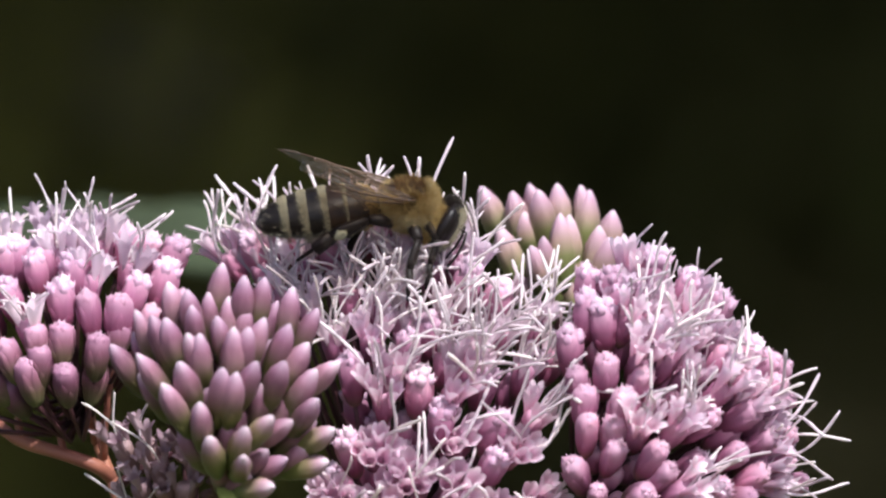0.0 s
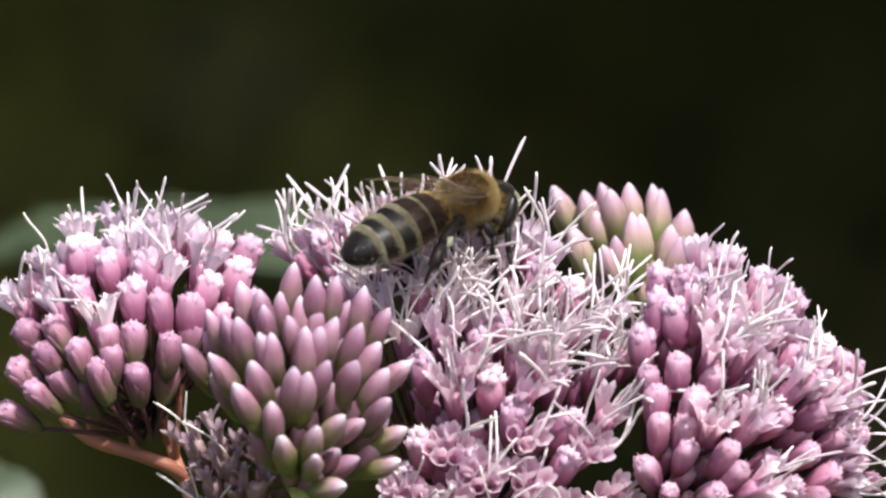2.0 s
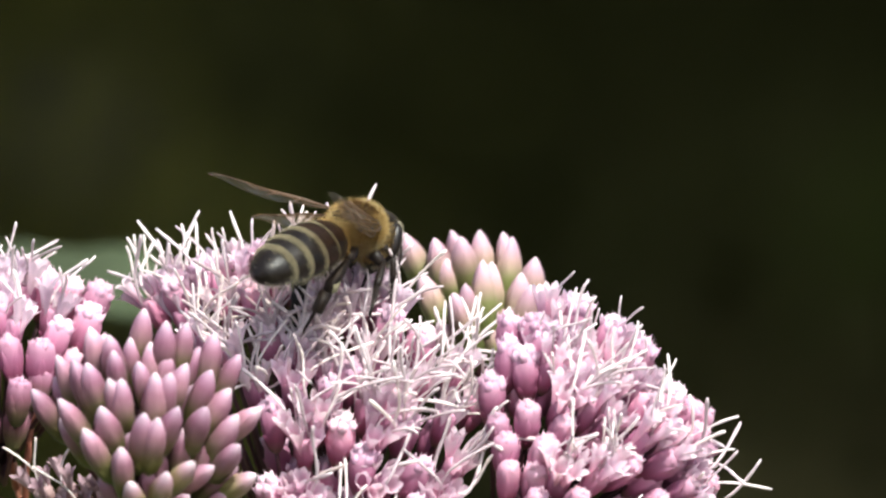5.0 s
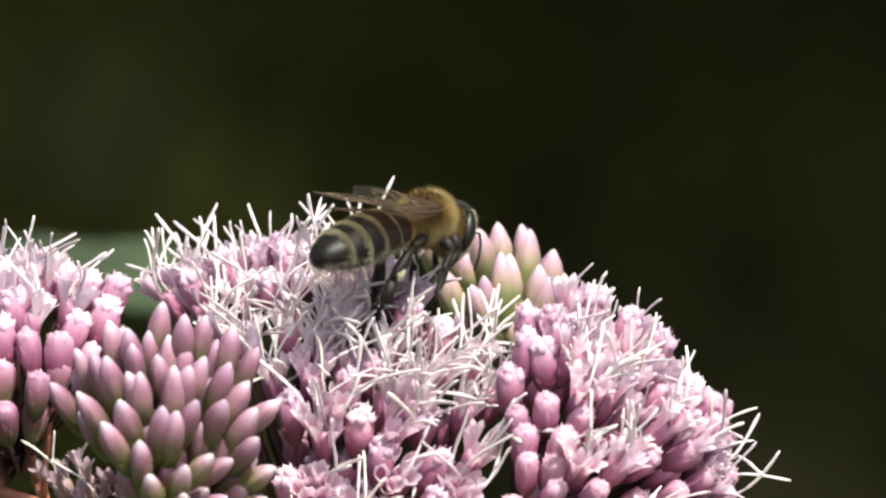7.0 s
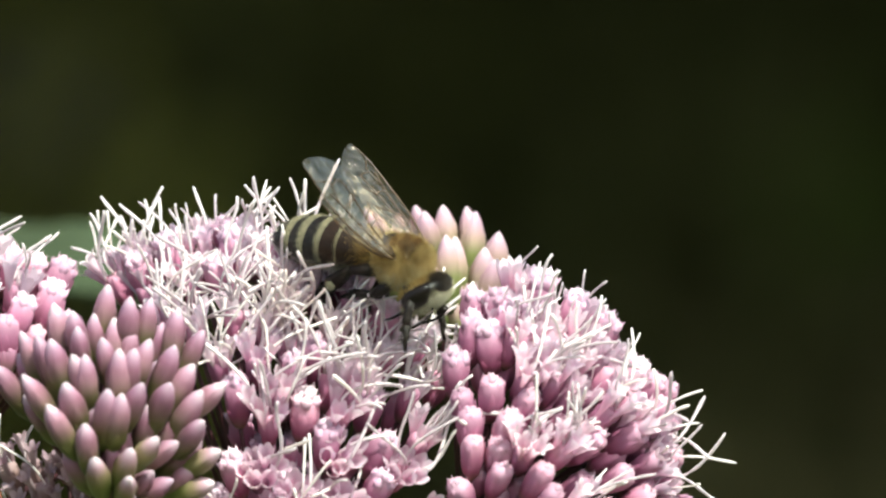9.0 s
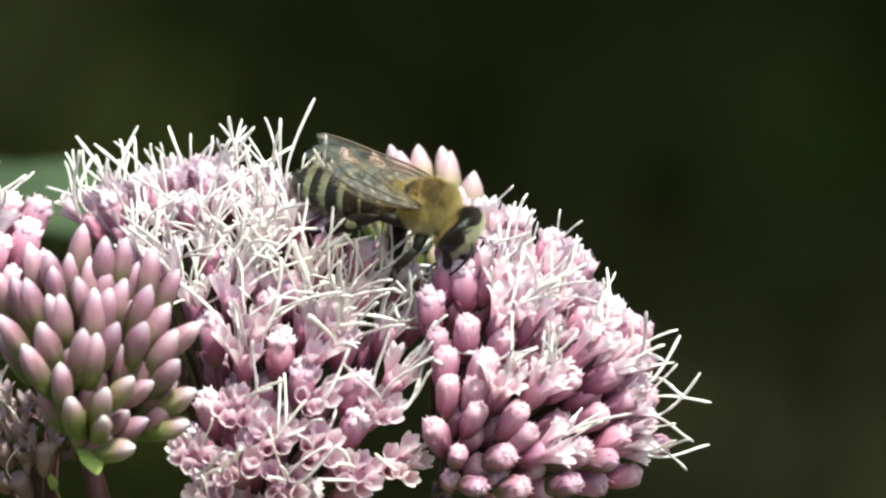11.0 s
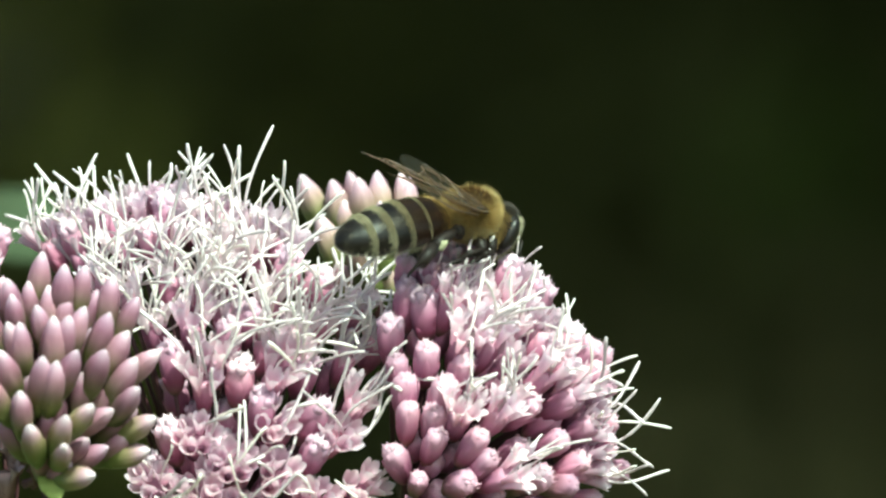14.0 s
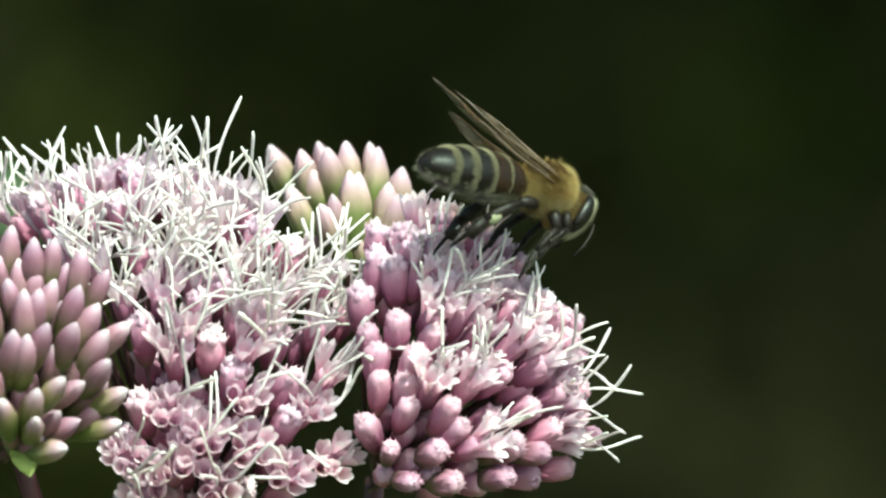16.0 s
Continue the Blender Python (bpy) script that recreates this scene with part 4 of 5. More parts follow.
# abdomen: six overlapping plates, pale hair bands between
s = Shape()
shell_ring(s, 0.0, 7.6, 0.95, slot=0, steps=24)
WAIST = inch(-1.75, 0, -0.25, 0, 6, 0)
ABDOMEN = part("abdomen", s.mesh("abdomen", SHELL), BEE, WAIST)
CUTS = [0.15, 1.85, 3.05, 4.30, 5.50, 6.65, 7.62]
for i, (a, b) in enumerate(zip(CUTS, CUTS[1:])):
    s = Shape()
    shell_ring(s, a, b + (0.10 if i < 5 else 0), 1.0, under=False, steps=6)
    part("tergite", s.mesh("tergite", SHELL_BROWN if i < 2 else SHELL), ABDOMEN)
    if 0 < i < 5:
        s = Shape()
        w = (0.20, 0.46, 0.54, 0.50, 0.3)[i - 1]
        for _ in range((1500, 3600, 4500, 4000)[i - 1]):
            x = a + 0.02 + w * abs(r.gauss(0.35, 0.26))
            t = math.pi / 2 + r.gauss(0, 0.95)
            g = girth(x) * 1.01
            p = Vector((-x, math.cos(t) * g * 1.18, math.sin(t) * g))
            d = (Vector((-1.5, math.cos(t) * 0.45, math.sin(t) * 0.45)) + Vector((0, r.gauss(0, 0.3), r.gauss(0, 0.3)))).normalized()
            q = d.orthogonal().normalized() * 0.014
            s.add([p + q, p - q, p + d * r.uniform(0.14, 0.30)], [(0, 1, 2)])
        part("hair_band", s.mesh("hair_band", BAND), ABDOMEN, label="pale tan hair band")
s = Shape()
for _ in range(4200):
    x, t = r.uniform(0.3, 7.4), r.uniform(0, 2 * math.pi)
    if math.sin(t) > -0.35 or (x > 5.5 and r.random() < 0.4):
        continue
    g = girth(x) * 0.98
    p = Vector((-x, math.cos(t) * g * 1.18, math.sin(t) * g * (1 if math.sin(t) > 0 else 0.86)))
    d = Vector((-0.8, math.cos(t) + r.gauss(0, 0.3), math.sin(t) + r.gauss(0, 0.3))).normalized()
    q = d.orthogonal().normalized() * 0.009
    s.add([p + q, p - q, p + d * r.uniform(0.25, 0.5)], [(0, 1, 2)])
for _ in range(50):
    x, t = r.uniform(6.0, 7.5), r.uniform(0, 2 * math.pi)
    g = girth(x) * 1.02
    p = Vector((-x, math.cos(t) * g * 1.18, math.sin(t) * g * (1 if math.sin(t) > 0 else 0.86)))
    d = Vector((-1.0, math.cos(t) * 0.6 + r.gauss(0, 0.25), math.sin(t) * 0.6 + r.gauss(0, 0.25))).normalized()
    q = d.orthogonal().normalized() * 0.009
    s.add([p + q, p - q, p + d * r.uniform(0.15, 0.35)], [(0, 1, 2)])
part("fringe", s.mesh("fringe", FRINGE, smooth=False), ABDOMEN, label="sparse pale hairs under the abdomen")

s = Shape()
for _ in range(900):
    x, t = r.uniform(0.4, 7.45), r.uniform(-0.3, math.pi + 0.3)
    g = girth(x) * 1.02
    p = Vector((-x, math.cos(t) * g * 1.18, math.sin(t) * g))
    d = Vector((-0.9, math.cos(t) * 0.7 + r.gauss(0, 0.25), math.sin(t) * 0.7 + r.gauss(0, 0.25))).normalized()
    q = d.orthogonal().normalized() * 0.012
    s.add([p + q, p - q, p + d * r.uniform(0.15, 0.32)], [(0, 1, 2)])
part("down", s.mesh("down", DOWN, smooth=False), ABDOMEN, label="short brown hairs on the abdomen")

# tawny hair on the front of the abdomen
s = Shape()
for _ in range(1700):
    x, t = abs(r.gauss(0.1, 0.42)) + 0.1, r.uniform(0, 2 * math.pi)
    g = girth(x)
    p = Vector((-x, math.cos(t) * g * 1.18, math.sin(t) * g * (1 if math.sin(t) > 0 else 0.86)))
    d = Vector((-0.7, math.cos(t) + r.gauss(0, 0.3), math.sin(t) + r.gauss(0, 0.3))).normalized()
    q = d.orthogonal().normalized() * 0.013
    s.add([p + q, p - q, p + d * r.uniform(0.25, 0.5)], [(0, 1, 2)])
part("fur", s.mesh("fur", FUR, smooth=False), ABDOMEN, label="tawny hair at the waist")

# head
HEAD_AT = inch(1.70, 0, -0.90, 0, 30, 0)
s = Shape()
ball(s, (0.55, 0, -0.10), (0.85, 1.75, 1.65), rings=18, sides=24)
BEE_HEAD = part("head", s.mesh("head", SHELL), BEE, HEAD_AT)
for y in (-1, 1):
    s = Shape()
    ball(s, (0.46, 1.32 * y, 0.10), (0.44, 0.44, 1.10), rings=20, sides=26, turn=Matrix.Rotation(0.16 * y, 3, "X"))
    part("eye", s.mesh("eye", EYE_SKIN), BEE_HEAD, label="glossy dark compound eye")
    s = Shape()
    tube(s, [(1.30, 0.30 * y, 0.0), (1.65, 0.55 * y, 0.15), (1.90, 0.85 * y, 0.15)], [0.09, 0.07, 0.07], sides=8)
    tube(s, [(1.90, 0.85 * y, 0.15), (2.05, 1.0 * y, -0.5), (2.05, 1.1 * y, -1.3), (1.9, 1.15 * y, -2.2)], [0.08, 0.09, 0.09, 0.06], sides=8)
    part("antenna", s.mesh("antenna", LIMB), BEE_HEAD)
s = Shape()
hairs(s, (0.55, 0, -0.10), (0.85, 1.45, 1.65), 3600, 0.44, r, keep=lambda n: n.x > 0.0 and abs(n.y) < 0.72 and n.z < 0.8, lean=(0.1, 0, -0.2), thick=0.014)
part("fur", s.mesh("fur", FUR_PALE, smooth=False), BEE_HEAD, label="pale fur on the face")
s = Shape()
hairs(s, (0.30, 0, -0.15), (0.70, 1.50, 1.55), 3600, 0.36, r, keep=lambda n: n.x < -0.15 and n.z < 0.8, lean=(-0.3, 0, -0.3), thick=0.011)
part("fur", s.mesh("fur", FUR, smooth=False), BEE_HEAD, label="tawny fur on the cheeks")
s = Shape()
hairs(s, (0.45, 0, -0.05), (0.85, 1.30, 1.65), 1500, 0.36, r, keep=lambda n: n.z > 0.55, lean=(0, 0, 0.2), thick=0.014)
part("fur", s.mesh("fur", FUR_DARK, smooth=False), BEE_HEAD, label="dark brown fur on the crown")
for y in (-1, 1):
    s = Shape()
    tube(s, [(0.95, 0.45 * y, -1.35), (1.05, 0.40 * y, -1.75), (1.0, 0.12 * y, -2.1)], [0.24, 0.20, 0.10], sides=8, flat=0.6)
    part("mandible", s.mesh("mandible", SHELL_BROWN), BEE_HEAD)

s = Shape()
tube(s, [(0.7, 0, -1.4), (0.9, 0, -2.0), (0.8, 0, -2.6)], [0.42, 0.26, 0.12], sides=8, flat=0.7)
tube(s, [(0.8, 0, -2.4), (0.75, 0, -3.2), (0.6, 0, -3.8)], [0.10, 0.08, 0.04], sides=6)
part("proboscis", s.mesh("proboscis", LIMB), BEE_HEAD)

# wings, two a side; each pair turns on its root
WINGS = []
for y in (1, -1):
    film, ribs = wing_shape(8.8, 3.1, FORE_VEINS)
    flip = Matrix.Diagonal((1, -y, 1, 1)) @ Matrix.Diagonal((1, -1, 1, 1))
    f2, r2 = Shape(), Shape()
    f2.put(film, flip)
    r2.put(ribs, flip)
    fore = part("wing", f2.mesh("wing", FILM), BEE, label="clear smoky forewing")
    part("venation", r2.mesh("venation", VEIN), fore, label="brown wing veins")
    film, ribs = wing_shape(6.2, 2.2, HIND_VEINS)
    f2, r2 = Shape(), Shape()
    f2.put(film, flip)
    r2.put(ribs, flip)
    hind = part("wing", f2.mesh("wing", FILM), BEE, label="clear smoky hind wing")
    part("venation", r2.mesh("venation", VEIN), hind, label="brown wing veins")
    WINGS.append((y, fore, hind))


# legs: thigh on the body, shin and foot on the thigh
def leg(y, root, knee, ankle, toe, shin=0.22, basket=False):
    """Root, knee, ankle and toe in the bee's space."""
    root, knee, ankle, toe = (Vector((p[0], p[1] * y, p[2])) for p in (root, knee, ankle, toe))
    s = Shape()
    o = Vector(root)
    tube(s, [o - root, (knee - root) * 0.5 + Vector((0, 0, 0.1)), knee - root], [0.36, 0.40, 0.29], sides=10)
    thigh = part("leg", s.mesh("leg", LIMB), BEE, Matrix.Translation(root * MM))
    s = Shape()
    k, a = knee - root, ankle - root
    tube(s, [k, k.lerp(a, 0.35), k.lerp(a, 0.75), a], [0.25, shin * 1.2, shin * (1.5 if basket else 1.25), shin * 1.05], sides=10, flat=0.72)
    part("shin", s.mesh("shin", LIMB), thigh)
    s = Shape()
    t = toe - root
    tube(s, [a, a.lerp(t, 0.5) + Vector((0.1, 0, 0)), a.lerp(t, 0.55), t], [shin * (1.4 if basket else 1.0), shin * (1.3 if basket else 0.8), 0.17, 0.12], sides=9, flat=0.75)
    for q in (-1, 1):
        tube(s, [t, t + Vector((0.12, 0.12 * q, -0.16))], [0.05, 0.02], sides=5)
    part("foot", s.mesh("foot", LIMB), thigh)
    s = Shape()
    for _ in range(520):
        f = r.random()
        p = k.lerp(a, f * 2) if f < 0.5 else a.lerp(t, f * 1.3 - 0.65)
        d = Vector((r.gauss(0, 1), r.gauss(0, 1), r.gauss(0, 1))).normalized()
        q = d.orthogonal() * 0.012
        p = p + d * shin * 0.8
        s.add([p + q, p - q, p + (d + Vector((0, 0, -0.5))) * r.uniform(0.15, 0.32)], [(0, 1, 2)])
    part("leg_hair", s.mesh("leg_hair", FUR_DARK, smooth=False), thigh)
    if basket:
        s = Shape()
        ball(s, k.lerp(a, 0.80) + Vector((0, 0.22 * y, 0.05)), (0.38, 0.32, 0.55), rings=8, sides=12)
        for i, p in enumerate(s.v):
            n = noise.noise(Vector(p) * 2.2) * 0.12
            s.v[i] = (p[0] + n, p[1] + n, p[2] - n)
        part("pollen_load", s.mesh("pollen_load", POLLEN), thigh, label="pale greenish pollen pellet")
    return thigh


LEGS = []
for y in (1, -1):
    LEGS.append((y, "fore", leg(y, (1.1, 0.7, -1.15), (2.0, 1.5, -1.7), (2.1, 1.8, -3.2), (2.5, 1.9, -4.7), shin=0.23)))
    LEGS.append((y, "middle", leg(y, (0.1, 0.85, -1.25), (0.6, 2.0, -1.9), (0.3, 2.4, -3.7), (0.5, 2.6, -5.6), shin=0.27)))
    LEGS.append((y, "hind", leg(y, (-1.15, 0.85, -1.1), (-2.2, 1.8, -1.9), (-2.5, 2.2, -4.3), (-2.3, 2.4, -6.9), shin=0.40, basket=True)))


# ---- what moves: the bee walks over the flower head ----
def bee_pose(u, v, d, fwd, back):
    """Thorax at u, v, d; fwd and back: the way of the head and of the back (right, up, near)."""
    f = (RIGHT * fwd[0] + UP * fwd[1] + NEAR * fwd[2]).normalized()
    b = RIGHT * back[0] + UP * back[1] + NEAR * back[2]
    b = (b - f * b.dot(f)).normalized()
    m = Matrix((f, b.cross(f), b)).transposed().to_4x4()
    m.translation = spot(u, v, d)
    return m


def wing_pose(y, spread, lift, twist, hind):
    """A wing on its root: degrees outwards from the body's line, upwards, and about its own length."""
    root = Vector((0.30 if not hind else -0.40, 1.50 * y, 0.50 if not hind else 0.35)) * MM
    return Matrix.Translation(root) @ Matrix.Rotation(radians(-spread * y), 4, "Z") @ Matrix.Rotation(radians(lift), 4, "Y") @ Matrix.Rotation(radians(twist * y), 4, "X")


def leg_pose(y, root, swing, splay):
    """A leg on its root: degrees forward, and outwards from the body."""
    return Matrix.Translation(root) @ Matrix.Rotation(radians(-swing), 4, "Y") @ Matrix.Rotation(radians(splay * y), 4, "X")


BEE_ROWS = [
    (0, -2.14, 3.0, 6.4, (0.999, -0.018, -0.051), (0.01, 1.04, 0.25)),
    (0.5, -1.86, 3.0, 6.4, (0.996, 0.019, -0.087), (-0.01, 1.0, 0.25)),
    (1, -2.17, 2.1, 6.4, (0.941, 0.01, -0.338), (-0.01, 0.99, 0.3)),
    (1.5, -3.2, 3.36, 6.4, (0.834, 0.36, -0.419), (-0.14, 1.03, 0.35)),
    (2, -3.05, 3.25, 6.4, (0.81, 0.184, -0.557), (-0.51, 0.81, 0.62)),
    (2.5, -0.16, 4.33, 6.4, (0.804, 0.104, -0.586), (-0.64, 0.77, 0.7)),
    (3, -0.37, 4.19, 6.4, (0.741, 0.151, -0.654), (-0.86, 0.63, 0.8)),
    (3.5, -0.82, 3.95, 6.4, (0.619, 0.219, -0.754), (-0.76, 0.46, 0.9)),
    (3.7, -1.22, 3.99, 6.4, (0.609, 0.189, -0.794), (-0.5, 0.42, 0.9)),
    (5.8, 1.24, 4.8, 6.4, (0.677, 0.252, -0.692), (-0.15, 0.9, 0.35)),
    (6, 1.93, 4.88, 6.4, (0.687, 0.252, -0.682), (-0.49, 0.91, 0.35)),
    (6.5, 2.72, 4.37, 6.4, (0.808, 0.142, -0.572), (-0.39, 0.95, 0.35)),
    (7, 2.66, 4.56, 6.4, (0.73, 0.186, -0.658), (-0.39, 0.92, 0.35)),
    (7.5, 2.45, 3.86, 7.4, (0.907, 0.009, 0.42), (-0.01, 1.0, 0.3)),
    (8, 3.66, 3.79, 7.4, (0.944, 0.035, 0.329), (0.04, 1.03, 0.3)),
    (8.5, 4.78, 3.24, 7.4, (0.954, 0.03, 0.298), (-0.05, 1.04, 0.3)),
    (9, 4.82, 0.72, 8.4, (0.797, -0.395, 0.458), (0.58, 0.95, 0.65)),
    (9.2, 5.38, -0.02, 8.4, (0.787, -0.465, 0.458), (0.2, 0.75, 0.65)),
    (11.3, 8.3, 0.42, 7.4, (0.924, -0.181, 0.327), (0, 0.9, 0.45)),
    (11.5, 8.62, 0.5, 7.4, (0.954, -0.171, 0.247), (0.01, 0.92, 0.45)),
    (12, 10.44, 1.77, 6.4, (0.955, 0.295, -0.035), (-0.14, 0.91, 0.35)),
    (12.5, 11.27, 1.46, 6.4, (0.945, 0.162, -0.286), (-0.09, 0.9, 0.4)),
    (13, 11.66, 1.15, 6.4, (0.95, -0.012, -0.312), (-0.14, 0.91, 0.4)),
    (13.5, 11.57, 1.18, 6.4, (0.915, 0.14, -0.379), (-0.15, 0.95, 0.4)),
    (14, 13.28, 1.58, 6.4, (0.859, 0.02, -0.511), (-0.23, 0.87, 0.45)),
    (14.5, 12.53, 3.37, 6.4, (0.722, 0.411, -0.556), (-0.63, 0.64, 0.72)),
    (15, 14.03, 3.42, 6.9, (0.687, 0.252, -0.681), (-0.75, 0.69, 0.78)),
    (15.5, 19.99, -0.99, 8.4, (0.867, -0.194, 0.459), (0.23, 0.96, 0.4)),
    (16, 20.1, 1.1, 8.4, (0.82, -0.155, -0.55), (-0.03, 0.99, 0.2)),
]
# seconds, spread, lift and twist of the wings on the bee's left, then on its right
WING_ROWS = [
    (0, 17, 11, -8, 30, 18, -19),
    (0.5, 28, 8, -10, 32, 19, -22),
    (1, 49, 8, -11, 7, 15, -21),
    (1.5, -9, 20, -1, 14, 14, -14),
    (2, 85, -11, -18, 28, 19, -19),
    (2.5, 83, 4, -11, 43, 33, -16),
    (3, 96, 1, -21, 43, 19, -24),
    (3.5, 114, 0, -7, 43, 24, -52),
    (3.7, 114, 0, -7, 43, 24, -52),
    (5.8, -3, 20, 7, 15, 14, -33),
    (6, -3, 20, 7, 15, 14, -33),
    (6.5, -5, 19, 15, 6, 12, -31),
    (7, -6, 16, 3, 11, 13, -32),
    (7.5, 0, 22, 4, 50, 22, -22),
    (8, 2, 17, 1, 30, 20, -22),
    (8.5, -2, 18, -3, 47, 28, -16),
    (9, 14, 21, -3, 42, 37, -35),
    (9.2, 14, 21, -3, 42, 37, -35),
    (11.5, -4, 8, -4, 41, 25, -17),
    (12, 24, 4, -11, 20, 17, -22),
    (12.5, 3, 19, 6, 6, 16, -24),
    (13, 47, 2, -2, -10, 14, -3),
    (13.5, -3, 19, 2, 8, 15, -17),
    (14, 75, 2, -26, 12, 24, -26),
    (14.5, 50, -25, 3, 29, 2, -3),
    (15, 109, -5, -9, 19, 11, -21),
    (15.5, 10, 38, -15, 61, 62, -45),
    (16, 26, 31, 8, -31, 28, -5),
]
# the same for the hind wings
HIND_ROWS = [
    (0, 24, 7, -4, 37, 14, -15),
    (0.5, 35, 4, -6, 39, 15, -18),
    (1, 56, 4, -7, 14, 11, -17),
    (1.5, -2, 16, 3, 21, 10, -10),
    (2, 92, -15, -14, 35, 15, -15),
    (2.5, 27, -27, -11, 50, 29, -12),
    (3, 35, -19, -21, 50, 15, -20),
    (3.5, 31, -15, -7, 50, 20, -48),
    (3.7, 31, -15, -7, 50, 20, -48),
    (5.8, 4, 16, 11, 22, 10, -29),
    (6, 4, 16, 11, 22, 10, -29),
    (6.5, 2, 15, 19, 13, 8, -27),
    (7, 1, 12, 7, 18, 9, -28),
    (7.5, 7, 18, 8, 57, 18, -18),
    (8, 9, 13, 5, 37, 16, -18),
    (8.5, 5, 14, 1, 54, 24, -12),
    (9, 21, 17, 1, 49, 33, -31),
    (9.2, 21, 17, 1, 49, 33, -31),
    (11.5, 3, 4, 0, 48, 21, -13),
    (12, 31, 0, -7, 27, 13, -18),
    (12.5, 10, 15, 10, 13, 12, -20),
    (13, 54, -2, 2, -3, 10, 1),
    (13.5, 4, 15, 6, 15, 11, -13),
    (14, 82, -2, -22, 19, 20, -22),
    (14.5, 27, -17, 3, 36, -2, 1),
    (15, 38, -18, -9, 26, 7, -17),
    (15.5, 17, 34, -11, 50, 49, -45),
    (16, 33, 27, 17, -30, 28, -11),
]
# seconds, droop of the abdomen and of the head in degrees
BODY_ROWS = [
    (0, 9.9, 28),
    (0.5, 8.8, 28),
    (1, 0.8, 28),
    (1.5, -4.5, 28),
    (2, 14.8, 28),
    (2.5, 19.5, 28),
    (3, 21.8, 28),
    (3.5, 23.2, 28),
    (3.7, 23.2, 28),
    (5.8, 1.1, 28),
    (6, 1.1, 28),
    (6.5, 4.1, 28),
    (7, 5.5, 28),
    (7.5, 2.6, 28),
    (8, 4.5, 28),
    (8.5, 14.2, 28),
    (9, 15.9, 40),
    (9.2, 15.9, 40),
    (11.3, 2.6, 35),
    (11.5, 2.6, 35),
    (12, 3.7, 25),
    (12.5, 13.6, 28),
    (13, -2.1, 38),
    (13.5, 12.3, 28),
    (14, 12.1, 28),
    (14.5, 22.6, 28),
    (15, 19.7, 60),
    (15.5, -1.8, 45),
    (16, -2.6, 30),
]
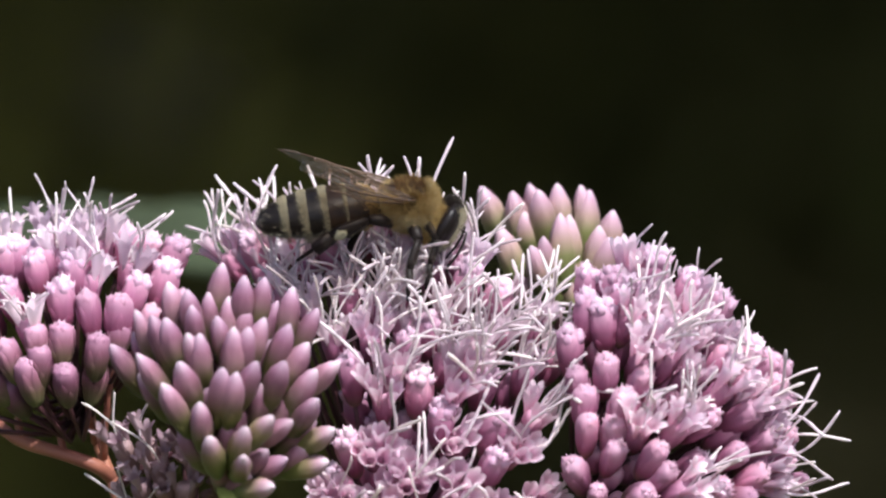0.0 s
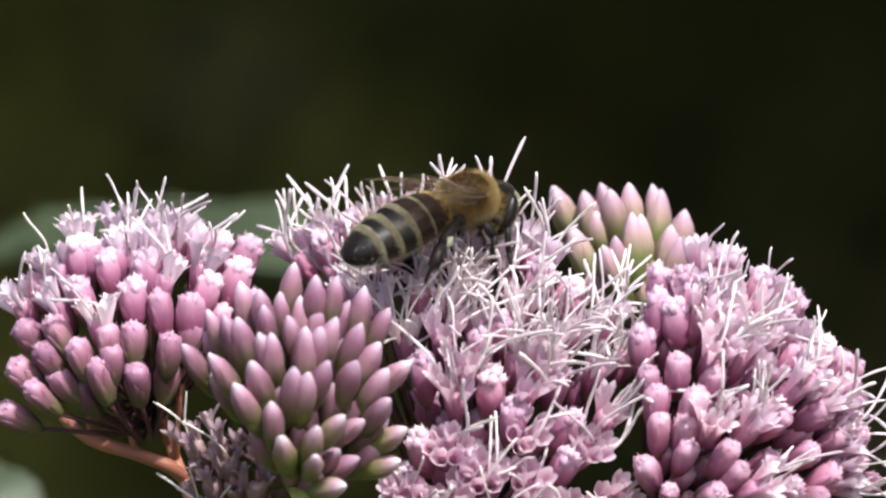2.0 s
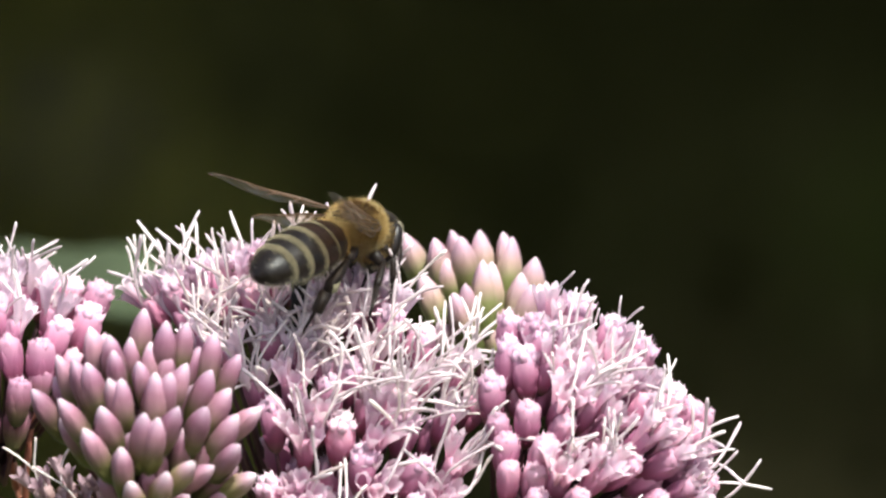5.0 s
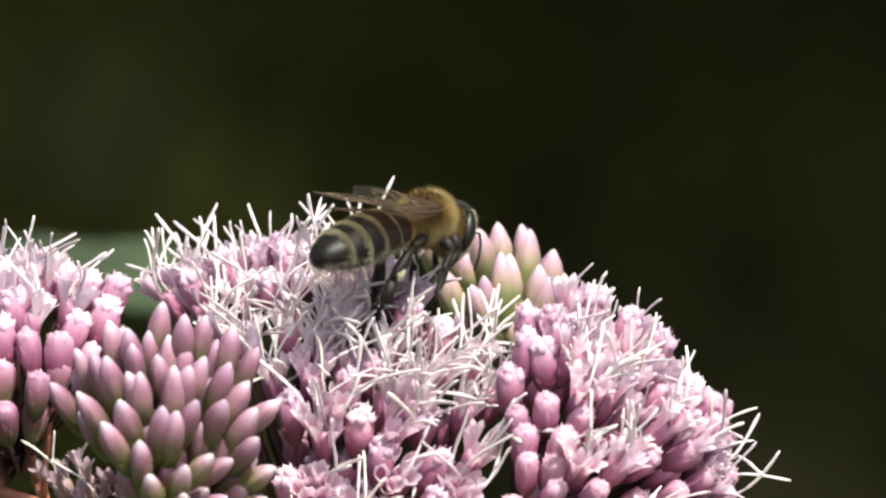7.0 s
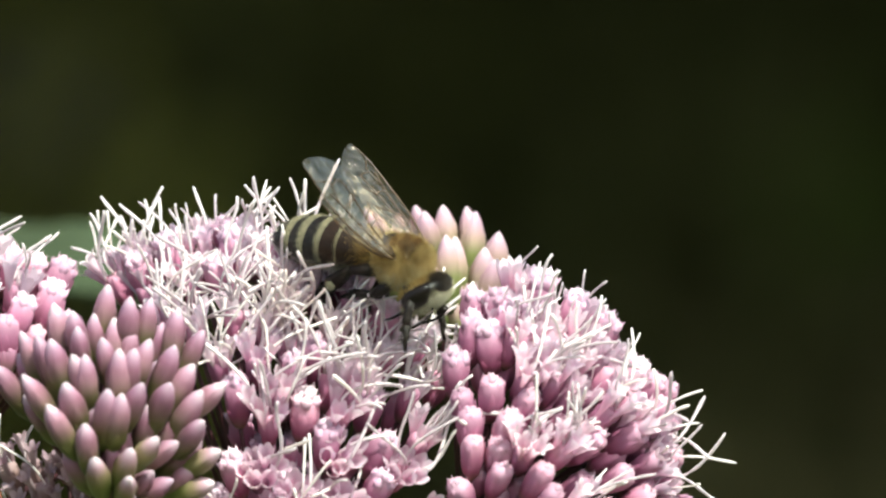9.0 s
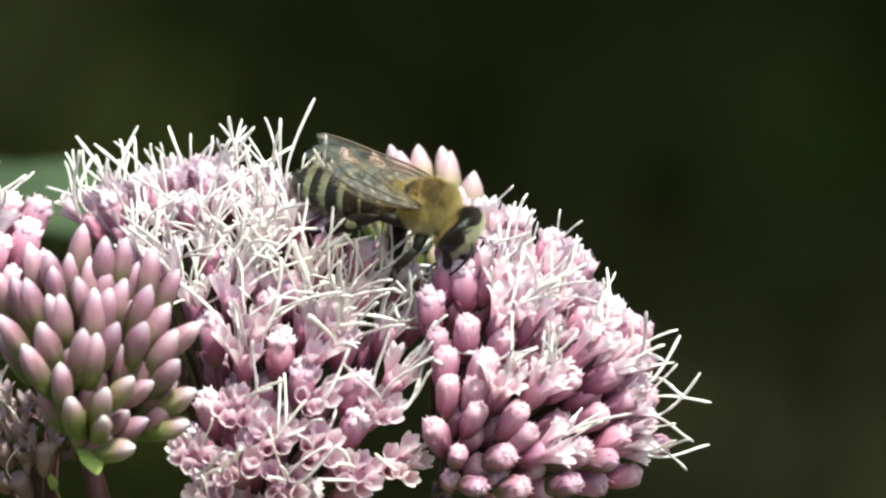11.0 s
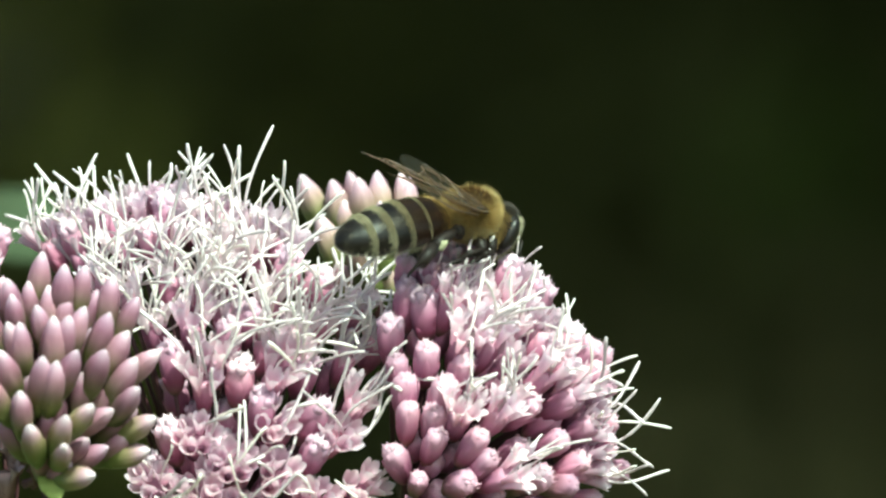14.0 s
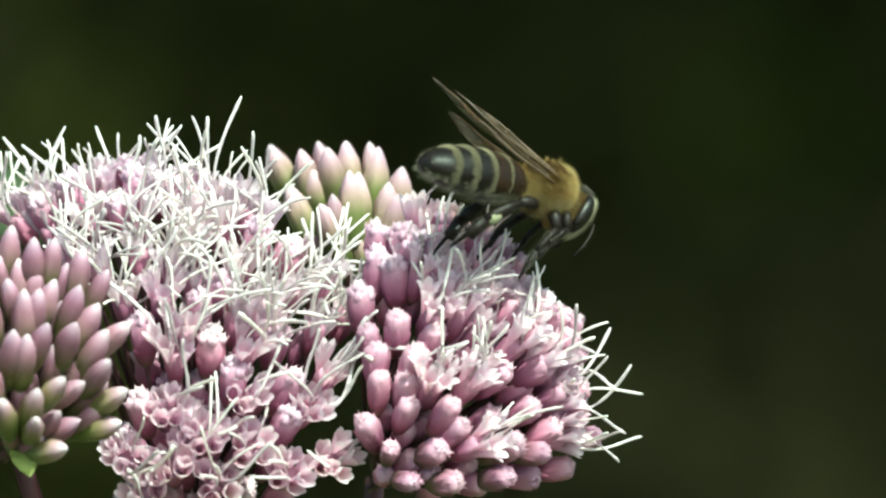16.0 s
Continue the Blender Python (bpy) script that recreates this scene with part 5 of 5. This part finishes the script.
# seconds, then forward swing and outward splay of the six legs in degrees, each side fore, middle, hind
LEG_ROWS = [
    (0, (0, 0), (12, 0), (-20, 0), (-23, 5), (-8, 7), (-57, -8)),
    (0.5, (15, 0), (-8, 0), (-25, 0), (-5, 12), (-17, 5), (-56, -8)),
    (1, (-10, 0), (10, 0), (-5, 0), (20, -23), (-62, 30), (-50, 20)),
    (1.5, (10, 0), (-12, 0), (10, 0), (-26, -3), (-22, 6), (-61, 11)),
    (2, (-8, 0), (10, 0), (-8, 0), (-10, 0), (8, -16), (-54, 16)),
    (2.5, (10, 0), (-8, 0), (8, 0), (-8, 0), (-67, 23), (-21, 11)),
    (3, (1, 0), (0, 0), (0, 0), (3, 0), (-25, 26), (-29, 4)),
    (3.5, (-8, 0), (8, 0), (-8, 0), (14, 0), (-50, 26), (-36, 1)),
    (6, (3, 0), (-3, 0), (3, 0), (-48, -2), (-44, 5), (-39, -18)),
    (6.5, (-1, 0), (1, 0), (-1, 0), (-63, 19), (-48, 12), (-36, -10)),
    (7, (-5, 0), (5, 0), (-5, 0), (-56, -9), (-44, 2), (-35, -19)),
    (7.5, (10, 0), (-10, 0), (8, 0), (-5, 21), (30, 32), (-22, -13)),
    (8, (0, 0), (0, 0), (0, 0), (-43, -6), (-17, 32), (-29, -10)),
    (8.5, (-10, 0), (10, 0), (-8, 0), (-9, 29), (-58, 32), (-38, -8)),
    (9, (8, 0), (-8, 0), (5, 0), (8, 8), (-57, -32), (-31, -21)),
    (11.5, (-6, 0), (8, 0), (-16, 0), (-14, -30), (-28, 3), (-66, 2)),
    (12, (4, 0), (-8, 0), (8, 0), (-13, -31), (-39, 5), (-46, 8)),
    (12.5, (8, 0), (-8, 0), (8, 0), (-28, -5), (-49, 3), (-47, 2)),
    (13, (-8, 0), (8, 0), (-6, 0), (-100, 32), (-73, 20), (-60, 14)),
    (13.5, (-8, 0), (8, 0), (-6, 0), (9, -32), (-86, 20), (-57, 12)),
    (14, (6, 0), (-8, 0), (4, 0), (-100, 28), (-82, 16), (-61, 15)),
    (14.5, (-25, 0), (-10, 0), (8, 0), (-25, 0), (-13, 1), (0, 0)),
    (15, (-35, 0), (0, 0), (-8, 0), (-30, 0), (-8, 0), (0, 0)),
    (15.5, (-30, 0), (-20, 0), (-25, 0), (-50, 0), (-38, 0), (-48, 0)),
    (16, (-40, 0), (-35, 0), (-35, 0), (-53, -6), (-26, -15), (-45, -20)),
]


def motions():
    walk(BEE, [(t, bee_pose(u, v, d, f, b)) for t, u, v, d, f, b in BEE_ROWS])
    for y, fore, hind in WINGS:
        rows = [(row[0], row[1:4] if y > 0 else row[4:7]) for row in WING_ROWS]
        walk(fore, [(t, wing_pose(y, s, l, w, False)) for t, (s, l, w) in rows])
        rows = [(row[0], row[1:4] if y > 0 else row[4:7]) for row in HIND_ROWS]
        walk(hind, [(t, wing_pose(y, s, l, w, True)) for t, (s, l, w) in rows])
    walk(ABDOMEN, [(t, inch(-1.75, 0, -0.25, 0, -a, 0)) for t, a, h in BODY_ROWS])
    walk(BEE_HEAD, [(t, inch(1.70, 0, -0.90, 0, h, 0)) for t, a, h in BODY_ROWS])
    for i, (y, kind, thigh) in enumerate(LEGS):
        root = thigh.matrix_basis.translation.copy()
        walk(thigh, [(row[0], leg_pose(y, root, *row[1 + i])) for row in LEG_ROWS])


motions()
